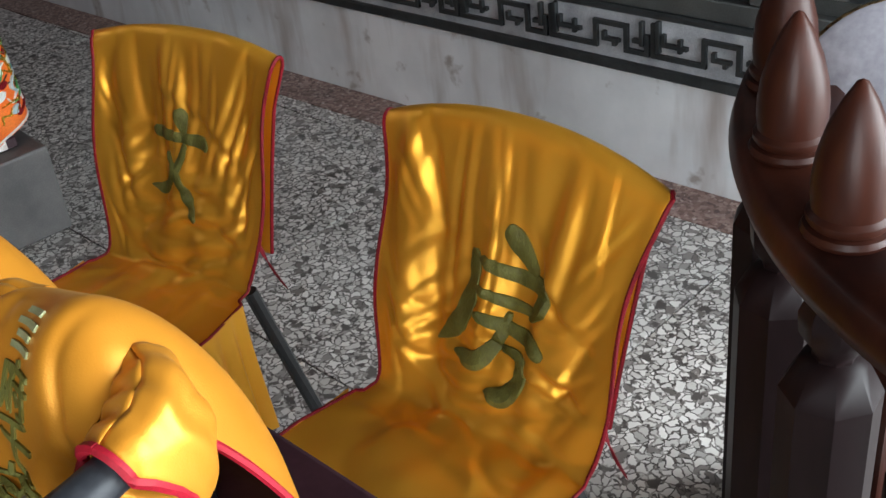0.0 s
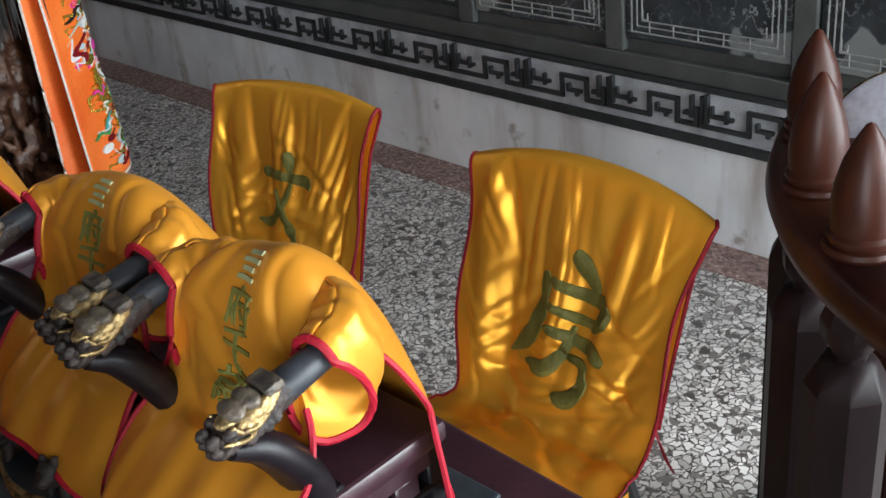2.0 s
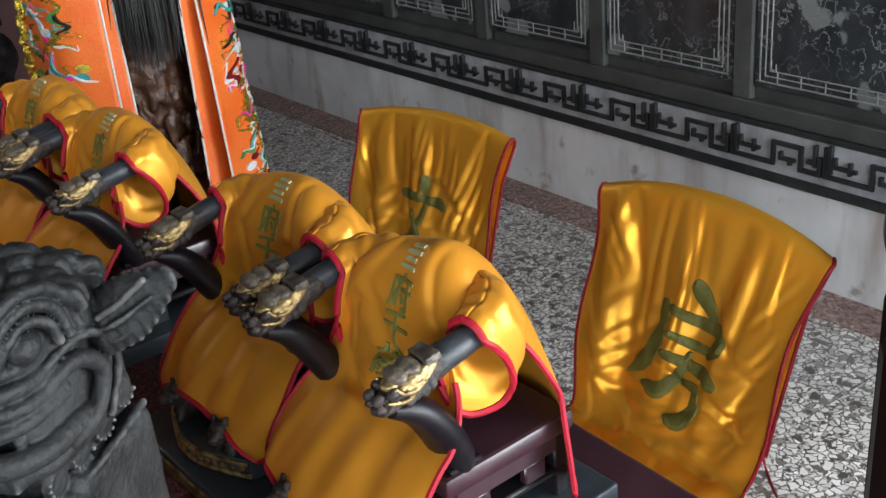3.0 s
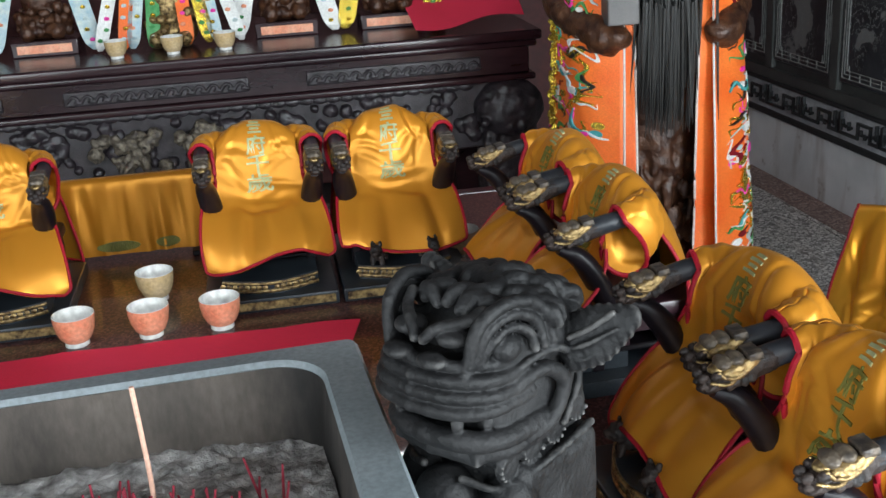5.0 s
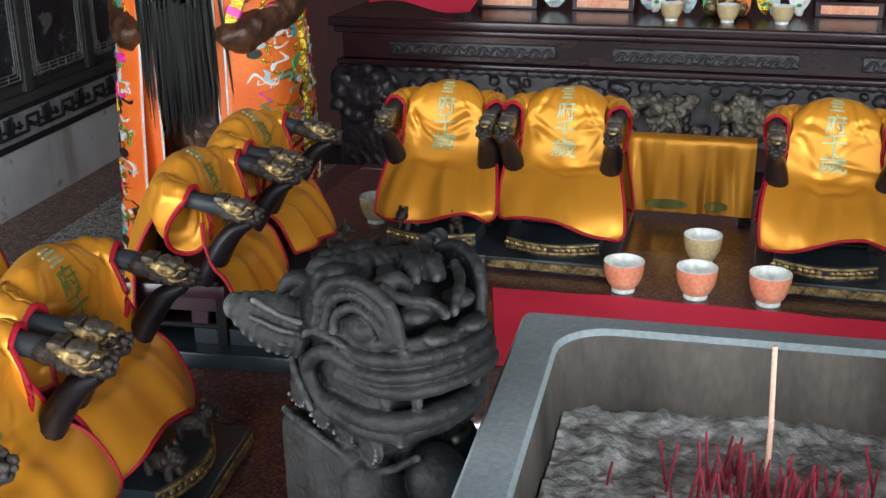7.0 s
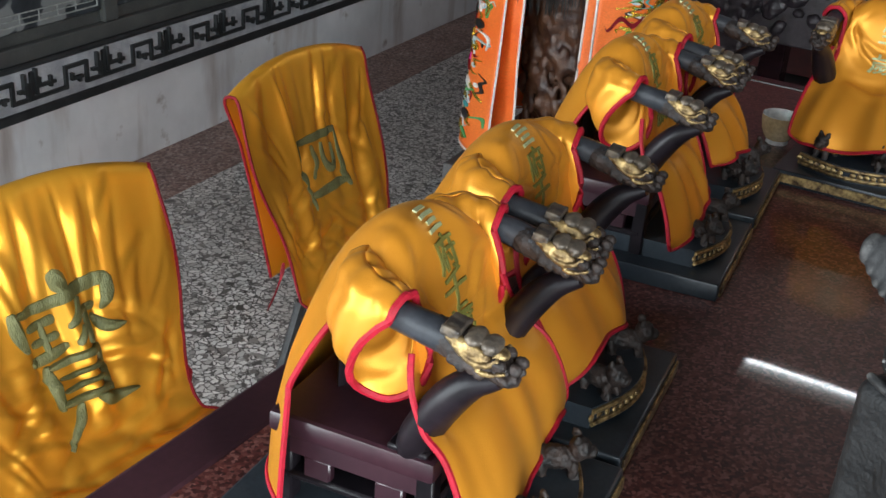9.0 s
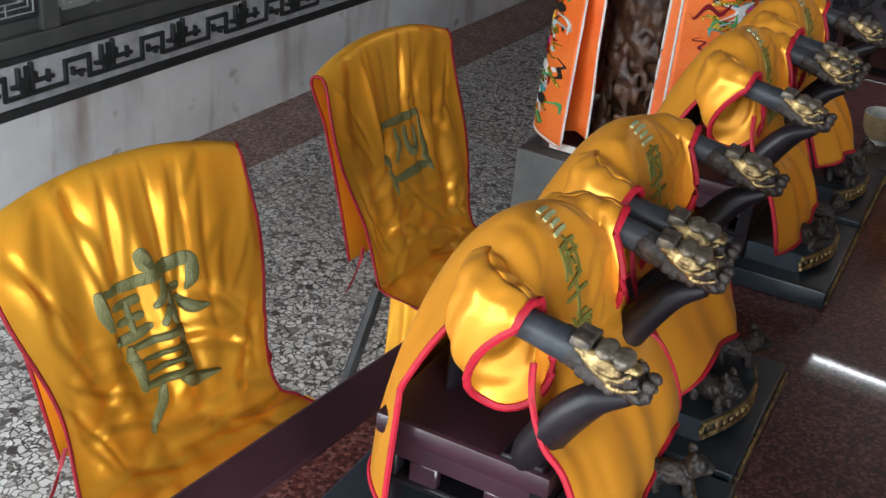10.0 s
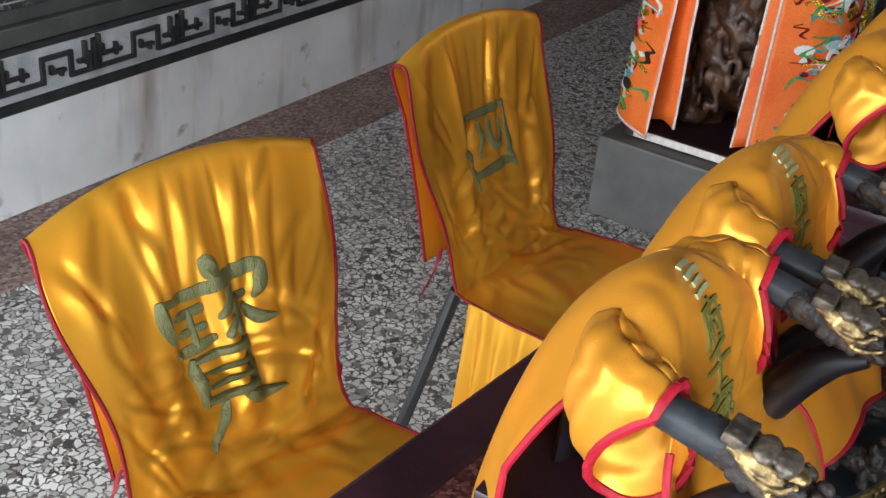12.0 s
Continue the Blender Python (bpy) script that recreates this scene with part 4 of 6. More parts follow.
def dragon_head_meshes():
    """Head lying along -y from the origin, 0.066 long: black neck and snout, gilt cheeks, two dull slabs on top."""
    bm = Lumps()
    sweep(bm, [(0, 0.012, 0), (0, -0.010, -0.001), (0, -0.030, -0.003), (0, -0.050, -0.006)], [0.0135, 0.0145, 0.0140, 0.0105])
    blob(bm, (0, -0.052, -0.010), (0.0115, 0.014, 0.007))
    blob(bm, (0, -0.030, -0.013), (0.010, 0.020, 0.006))
    for sx in (-1, 1):
        blob(bm, (sx * 0.0065, -0.061, 0.0035), (0.0048, 0.0058, 0.0052))
        blob(bm, (sx * 0.0075, -0.0615, -0.005), (0.0040, 0.0050, 0.0034))
        blob(bm, (sx * 0.0115, -0.048, 0.004), (0.0046, 0.0068, 0.0052))
        blob(bm, (sx * 0.0120, -0.054, -0.006), (0.0034, 0.0090, 0.0026), pose(0, 0, 0, 20, 0, 0))
        for k in range(4):
            blob(bm, (sx * 0.0135, -0.012 - k * 0.008, -0.008 - 0.002 * (k % 2)), (0.0030, 0.0050, 0.0045), pose(0, 0, 0, 35, 0, 0))
    jaw = solid("dragon_head", bm, "ash_black", 0.0013, 1.0, 0.0008, 260)
    bm = Lumps()
    for sx in (-1, 1):
        blob(bm, (sx * 0.0100, -0.022, 0.005), (0.0052, 0.023, 0.0068), pose(0, 0, 0, 8, 0, 0))
        sweep(bm, spline([(sx * 0.014, -0.010, 0.006), (sx * 0.0150, -0.026, -0.001), (sx * 0.0150, -0.040, 0.001), (sx * 0.0125, -0.047, 0.008)], 12), 0.0019)
        sweep(bm, spline([(sx * 0.0145, -0.028, 0.000), (sx * 0.0152, -0.036, -0.006), (sx * 0.0135, -0.046, -0.005), (sx * 0.0115, -0.055, -0.001)], 12), 0.0016)
    blob(bm, (0, -0.044, 0.007), (0.0085, 0.008, 0.0045))
    crown = solid("gilt_crown", bm, "gilt", 0.0013, 0.8, 0.0008, 300)
    bm = Lumps()
    box(bm, -0.0132, 0.0132, -0.0125, 0.0035, 0.0085, 0.0172)
    blob(bm, (0, -0.0225, 0.0120), (0.0138, 0.0090, 0.0066))
    blob(bm, (0, -0.0365, 0.0115), (0.0132, 0.0085, 0.0072))
    slab = solid("bronze_slab", bm, "bronze", 0.0012, 0.8, 0.0006, 220)
    return jaw, crown, slab


def small_lion_mesh():
    bm = Lumps()
    blob(bm, (0, 0.0, 0.016), (0.012, 0.022, 0.012), sub=2)
    blob(bm, (0, -0.022, 0.028), (0.011, 0.011, 0.012), sub=2)
    blob(bm, (0, -0.032, 0.025), (0.007, 0.007, 0.006), sub=1)
    for sx in (-1, 1):
        blob(bm, (sx * 0.007, -0.018, 0.040), (0.004, 0.004, 0.005), sub=1)
        for y in (-0.016, 0.014):
            sweep(bm, [(sx * 0.008, y, 0.014), (sx * 0.009, y - 0.003, 0.0)], [0.005, 0.0045], 6)
    blob(bm, (0, 0.024, 0.024), (0.006, 0.006, 0.012), sub=1)
    return solid("small_lion", bm, "ash_black", 0.0018, 0.8, 0.002, 200)


JAW, CROWN, SLAB = dragon_head_meshes()
LION = small_lion_mesh()


def throne(m, seed, lions=1, hem=0.0, label="", reach=0.165):
    """A small lacquered armchair for a deity, draped with a yellow satin bib; it faces -y, its base stands on z = 0."""
    t = thing("draped_throne", m, label, "throne", "small thrones on the table")
    rnd = random.Random(seed)
    o = seed * 3.7
    base = part("base", boxm(-0.118, 0.118, -0.192, 0.125, 0.0, 0.026, 0.003, 2), "sheen_board", t, "black base board with gilt front")
    bm = boxm(-0.112, 0.112, -0.1955, -0.1922, 0.006, 0.021, 0.001)
    part("gilt_band", bm, "gilt", base)
    # footboard with a bowed gilt front
    bm = bmesh.new()
    n = 16
    ring = [(-0.085, -0.02)] + [(-0.085 + 0.17 * k / n, -0.147 - 0.028 * math.sin(math.pi * k / n)) for k in range(n + 1)] + [(0.085, -0.02)]
    lo, hi = [bm.verts.new((x, y, 0.0265)) for x, y in ring], [bm.verts.new((x, y, 0.052)) for x, y in ring]
    bm.faces.new(hi), bm.faces.new(list(reversed(lo)))
    for k in range(len(ring)):
        q = (k + 1) % len(ring)
        bm.faces.new((lo[k], lo[q], hi[q], hi[k]))
    bmesh.ops.recalc_face_normals(bm, faces=bm.faces[:])
    foot = part("footboard", bm, "sheen_board", t, "dark footboard with a bowed front")
    bm = bmesh.new()
    sweep(bm, [(x, y - 0.0015, 0.033) for x, y in ring[1:-1]], 0.0035, 6)
    sweep(bm, [(x, y - 0.0015, 0.0475) for x, y in ring[1:-1]], 0.0030, 6)
    for k in range(15):
        x, y = ring[1 + int(k * 16 / 14.01)]
        blob(bm, (x, y - 0.001, 0.040), (0.006, 0.003, 0.005), sub=1)
    part("gilt_relief", bm, "gilt", foot, "worn gilt relief on the edge")
    if lions:
        for sx in (-1, 1):
            part("lion", LION, None, foot, m=pose(sx * 0.045, -0.140, 0.052, 0, 0, sx * 20))
    # seat
    seat = part("seat", boxm(-0.098, 0.098, -0.078, 0.085, 0.104, 0.126, 0.005, 2), "plum_lacquer", t)
    for y in (-0.072, 0.068):
        bm = bmesh.new()
        box(bm, -0.088, 0.088, y, y + 0.012, 0.082, 0.1035)
        part("apron", bm, "plum_lacquer", t)
    for x in (-0.089, 0.077):
        bm = bmesh.new()
        box(bm, x, x + 0.012, -0.0595, 0.0675, 0.082, 0.1035)
        part("apron", bm, "plum_lacquer", t)
        for q in (0.2, 0.8):
            yy = -0.056 + 0.120 * q
            part("bracket", boxm(x + 0.001, x + 0.011, yy - 0.014, yy + 0.014, 0.058, 0.0818, 0.002), "plum_lacquer", t)
    for sx in (-1, 1):
        for y in (-0.066, 0.074):
            part("leg", boxm(sx * 0.08 - 0.009, sx * 0.08 + 0.009, y - 0.009, y + 0.009, 0.026, 0.1038, 0.002), "lacquer", t)
    part("stretcher", boxm(-0.09, 0.09, -0.07, 0.08, 0.0525, 0.062, 0.003), "lacquer", t)
    # curved back and arm rail in one sweep
    rail = spline([(-0.098, -0.080, 0.2515), (-0.100, -0.050, 0.258), (-0.096, -0.015, 0.263), (-0.066, 0.012, 0.266), (0, 0.022, 0.268), (0.066, 0.012, 0.266), (0.096, -0.015, 0.263), (0.100, -0.050, 0.258), (0.098, -0.080, 0.2515)], 48)
    bm = bmesh.new()
    sweep(bm, rail, [0.0142 - 0.003 * math.sin(math.pi * k / 47) for k in range(48)], 12)
    part("arm_rail", bm, "arm_lacquer", t, "black curved back and arm rail")
    bm = bmesh.new()
    sweep(bm, spline([(0, 0.05, 0.12), (0, 0.045, 0.19), (0, 0.022, 0.26)], 12), [0.035] * 12, 10, flat=0.25)
    part("splat", bm, "lacquer", t)
    for sx in (-1, 1):
        bm = bmesh.new()
        n = 16
        sp = spline([(sx * 0.084, -0.050, 0.1265), (sx * 0.088, -0.060, 0.150), (sx * 0.094, -0.082, 0.190), (sx * 0.097, -0.104, 0.216), (sx * 0.098, -0.128, 0.228)], n)
        sweep(bm, sp, [0.0150 + 0.006 * math.sin(math.pi * (k / (n - 1)) ** 0.8) - 0.006 * (k / (n - 1)) ** 3 for k in range(n)], 12, flat=0.82)
        part("arm_support", bm, "lacquer", t, "black arm support curved like a swan neck")
        part("support_foot", boxm(sx * 0.084 - 0.013, sx * 0.084 + 0.013, -0.070, -0.032, 0.1262, 0.133, 0.002), "lacquer", t)
        h = part("dragon_head", JAW, None, t, "sooty carved dragon head", m=pose(sx * 0.098, -0.081, 0.2515, 9, 0, sx * rnd.uniform(-3, 3)))
        part("gilt_crown", CROWN, None, h, "worn gilt cheeks and brows")
        part("bronze_slab", SLAB, None, h, "dull bronze cloud slabs")
    # satin robe: one sheet from the back hem over the shoulders, the lap and the front
    ni, nj = 110, 64
    prof = even([(0.108, 0.045), (0.104, 0.11), (0.090, 0.18), (0.068, 0.238), (0.042, 0.280), (0.014, 0.303), (-0.010, 0.300), (-0.030, 0.272), (-0.044, 0.232), (-0.056, 0.192), (-0.072, 0.166), (-0.096, 0.152), (-0.096 - 0.42 * (reach - 0.096), 0.130 + hem * 0.5), (-0.096 - 0.76 * (reach - 0.096), 0.106 + hem), (-reach, 0.082 + hem)], ni)
    wid = spline([(0.120,), (0.116,), (0.110,), (0.104,), (0.096,), (0.084,), (0.078,), (0.074,), (0.072,), (0.080,), (0.096,), (0.108,), (0.114,), (0.117,), (0.116,)], ni)
    top = int(np.argmax(prof[:, 1]))
    P, U, V = np.zeros((ni, nj, 3)), np.zeros((ni, nj)), np.zeros((ni, nj))
    soft = np.zeros((ni, nj))
    skew = rnd.uniform(-0.014, 0.014)
    for i in range(ni):
        v = (i - top) / (ni - 1 - top)          # 0 on the shoulders, 1 at the front hem, below 0 behind
        y, z = prof[i]
        low = min(max((v - 0.55) / 0.45, 0), 1)
        back = min(max(-v * 1.6, 0), 1)
        sh = math.exp(-(v / 0.26) ** 2)
        for j in range(nj):
            u = 2 * j / (nj - 1) - 1
            zz = z - sh * 0.030 * abs(u) ** 2.4 - 0.022 * low * abs(u) ** 3 + 0.014 * low * low * math.sin(u * 2.3 + o)
            yy = y - sh * 0.022 * u * u + (min(0.0, -0.012 + 0.070 * back - y) * abs(u) ** 2.6 * min(1, back * 2.5) if v < 0 else 0) + 0.022 * low * abs(u) ** 4
            rnded = 1 - 0.16 * max(0, (low - 0.86) / 0.14) ** 2 * abs(u)      # rounded lower corners
            P[i, j] = (wid[i][0] * u * rnded + skew * low, yy, zz + 0.010 * max(0, (low - 0.8) / 0.2) ** 2 * abs(u) ** 4)
            U[i, j], V[i, j] = u, v
            soft[i, j] = nz(u * 1.6 + o, v * 1.5, o) * 0.007 + low * nz(u * 1.5 + o, v * 1.4, o + 8) * 0.016
    S, D = U * 0.095, V * 0.33
    lines = []
    for sx in (-1, 1):
        for k in range(4):                      # drawn from the armpits to the chest and the lap
            y = rnd.uniform(0.03, 0.10)
            lines.append(((sx * 0.085, y), (sx * rnd.uniform(0.0, 0.05), y + rnd.uniform(0.02, 0.10)), rnd.uniform(-0.008, 0.012), rnd.uniform(0.004, 0.008), rnd.uniform(0.0015, 0.004)))
        for k in range(2):                      # round the shoulders
            lines.append(((sx * 0.035, rnd.uniform(-0.03, 0.02)), (sx * 0.075, rnd.uniform(0.03, 0.10)), sx * 0.006, rnd.uniform(0.005, 0.009), rnd.uniform(0.001, 0.0028)))
        for k in range(3):                      # hanging folds of the front skirt
            x = sx * rnd.uniform(0.01, 0.085)
            lines.append(((x * 0.8, rnd.uniform(0.15, 0.20)), (x, 0.35), rnd.uniform(-0.008, 0.008), rnd.uniform(0.008, 0.018), rnd.choice((-1, 1)) * rnd.uniform(0.002, 0.005)))
    for k in range(5):                          # swags across the lap
        x, y = rnd.uniform(-0.06, 0.0), rnd.uniform(0.11, 0.19)
        lines.append(((x, y), (x + rnd.uniform(0.05, 0.10), y + rnd.uniform(-0.03, 0.03)), rnd.uniform(0.0, 0.02), rnd.uniform(0.005, 0.010), rnd.uniform(0.002, 0.005)))
    push = soft + crease_map(S, D, lines) * (1 - 0.6 * np.abs(U) ** 6)
    cl = Cloth(P, push)
    if cl.N[top + (ni - top) // 2, nj // 2][2] < 0:
        cl.N = -cl.N
    bib = part("robe", cl.mesh("robe", "robe_satin"), None, t, "golden yellow satin robe with red edging")
    so = bib.modifiers.new("thick", "SOLIDIFY")
    so.thickness, so.offset = 0.0012, 0
    tv = top / (ni - 1)
    under, behind = tv + 0.36 * (1 - tv), tv * 0.80
    for path in ([(0.0, under), (0.0, 0.995), (1.0, 0.995), (1.0, under)], [(0.0, behind), (0.0, 0.005), (1.0, 0.005), (1.0, behind)]):
        bm = bmesh.new()
        sweep(bm, cl.edge(path, 40, 0.0006), 0.0030, 6)
        part("edging", bm, "robe_trim", bib, "red edging")
    # wide short sleeves over the arms; the opening hangs down in a loop below the arm
    for sx in (-1, 1):
        ns, na = 26, 40
        line = spline([(sx * 0.050, 0.016, 0.264), (sx * 0.070, 0.009, 0.265), (sx * 0.087, -0.005, 0.2645), (sx * 0.0965, -0.022, 0.263), (sx * 0.0995, -0.041, 0.2600)], ns)
        Q = np.zeros((ns, na, 3))
        for i in range(ns):
            f = i / (ns - 1)
            d = line[min(i + 1, ns - 1)] - line[max(i - 1, 0)]
            d /= np.linalg.norm(d)
            side = np.cross(d, (0, 0, 1))
            side /= np.linalg.norm(side)
            up = np.cross(side, d)
            for k in range(na):
                a = 2 * math.pi * k / (na - 1) + math.pi / 2
                r = 0.0195 + 0.003 * math.sin(f * 3.1) + 0.0022 * nz(f * 6 + o, k * 0.35, sx) + 0.0012 * math.sin(f * 22 + 2 * math.sin(a))
                dn = max(0, -math.sin(a))
                drop = dn ** 0.8 * (0.016 + 0.050 * f ** 1.5)
                lean = dn ** 0.6 * (0.012 - 0.044 * math.cos(a) * sx) * f
                Q[i, k] = line[i] + side * math.cos(a) * r * (1 - 0.1 * dn * f) + up * math.sin(a) * r + np.array((-sx * 0.006 * dn * f, lean, -drop))
        sl = part("sleeve", Cloth(Q).mesh("sleeve", "robe_satin"), None, t, "yellow satin sleeve over the arm")
        so = sl.modifiers.new("thick", "SOLIDIFY")
        so.thickness, so.offset = 0.0012, 0
        bm = bmesh.new()
        sweep(bm, [tuple(p) for p in Q[-1]], 0.0036, 6)
        part("cuff", bm, "robe_trim", sl, "red cuff")
    # embroidered column of four signs: the first cannot be read and stays bars
    col = []
    vs = [tv + (1 - tv) * q for q in (0.07, 0.19, 0.31, 0.43)]
    for k in range(4):
        bar = bmesh.new()
        bmesh.ops.create_grid(bar, x_segments=4, y_segments=1, size=0.5)
        for v in bar.verts:
            v.co = Vector((v.co.x * (0.85 if k % 2 else 0.6), v.co.y * 0.13 + 0.36 - 0.24 * k, 0))
        embroider("embroidered_bar", cl, bar, 0.5, vs[0], 0.20, 0.052, "thread_pale", bib, 0.0022, cuts=0)
    for ch, v in zip("府千歲", vs[1:]):
        embroider("embroidered_character", cl, glyphs(ch, 0.012), 0.5, v, 0.25, 0.060, "thread_pale" if seed < 20 else "thread", bib, 0.0022, cuts=5, label="embroidered character")
    return t


# ---------------------------------------------------------------- incense burner


def rounded(w, d, r, n=8):
    pts = []
    for cx, cy, a0 in ((w - r, d - r, 0), (-w + r, d - r, 90), (-w + r, -d + r, 180), (w - r, -d + r, 270)):
        for k in range(n + 1):
            a = radians(a0 + 90 * k / n)
            pts.append((cx + r * math.cos(a), cy + r * math.sin(a)))
    return pts


BX, BY, BZ, BW, BD = 0.092, -1.02, 1.10, 0.21, 0.20


def burner():
    at = pose(BX, BY, TOP + 0.004, 0, 0, 3.0)
    b = thing("incense_burner", at, "square grey stone incense burner with beast-head handles, full of ash", "incense burner")
    H = BZ - TOP - 0.004
    outer, inner, low = rounded(BW, BD, 0.008, 8), rounded(BW - 0.042, BD - 0.030, 0.05, 8), rounded(BW - 0.052, BD - 0.040, 0.045, 8)
    bm = bmesh.new()
    rings = [(outer, 0.0), (outer, H - 0.006), (rounded(BW - 0.004, BD - 0.004, 0.008, 8), H), (rounded(BW - 0.039, BD - 0.027, 0.052, 8), H), (inner, H - 0.006)]
    vr = [[bm.verts.new((x, y, z)) for x, y in r] for r, z in rings]
    for p, q in zip(vr, vr[1:]):
        for k in range(len(p)):
            bm.faces.new((p[k], p[(k + 1) % len(p)], q[(k + 1) % len(p)], q[k]))
    part("rim", bm, "bluestone", b, "pale blue-grey stone rim")
    bm = bmesh.new()
    vr = [[bm.verts.new((x, y, z)) for x, y in r] for r, z in ((inner, H - 0.0065), (low, H - 0.12))]
    for k in range(len(inner)):
        bm.faces.new((vr[0][k], vr[0][(k + 1) % len(inner)], vr[1][(k + 1) % len(inner)], vr[1][k]))
    bmesh.ops.reverse_faces(bm, faces=bm.faces[:])
    part("inside", bm, "soot_wall", b, "soot-stained inner wall")
    n = 110
    P = np.zeros((n, n, 3))
    for i in range(n):
        for j in range(n):
            x, y = (2 * j / (n - 1) - 1), (1 - 2 * i / (n - 1))
            h = H - 0.066 + 0.010 * nz(x * 1.8, y * 1.8, 3) + 0.006 * nz(x * 6, y * 6, 5) + 0.0035 * nz(x * 19, y * 19, 7)
            P[i, j] = (x * (BW - 0.049), y * (BD - 0.037), h + 0.006 * max(abs(x), abs(y)) ** 4 - 0.016 * y)
    part("ash_bed", Cloth(P).mesh("ash_bed", "ash"), None, b, "pale grey incense ash")
    head = beast_head()
    for sx in (-1, 1):
        part("beast_head", head, None, b, "dark stone beast head handle", m=pose(sx * (BW + 0.082), -0.01, -0.002, 0, 0, -sx * 56))
    rnd = random.Random(4)
    sm = mesh_of("incense_stub", sweep(bmesh.new(), [(0, 0, 0), (0, 0, 0.6), (0, 0, 1)], [0.0016, 0.0016, 0.0012], 5), "stub")
    for k in range(120):
        x, y = rnd.gauss(0.012, 0.042), rnd.gauss(-0.012, 0.028)
        y = max(-0.12, min(0.05, y))
        hgt = rnd.uniform(0.016, 0.052)
        s = part("incense_stub", sm, None, None, m=at @ pose(x, y, H - 0.068, rnd.uniform(-14, 14), rnd.uniform(-14, 14), 0) @ Matrix.Diagonal((0.8, 0.8, hgt, 1)))
        tagged(s, "burnt-down dark red incense stick stub in the ash", "incense stub", "stubs in the burner")
    bm = sweep(bmesh.new(), [(0.0, 0.0, 0.0), (-0.001, 0.0, 0.08), (-0.004, 0.0, 0.15)], [0.0021, 0.0021, 0.0020], 8)
    tagged(part("incense_stick", bm, "stick", None, m=at @ pose(0.014, 0.02, H - 0.085)), "single unburnt tan incense stick standing in ash", "incense stick")


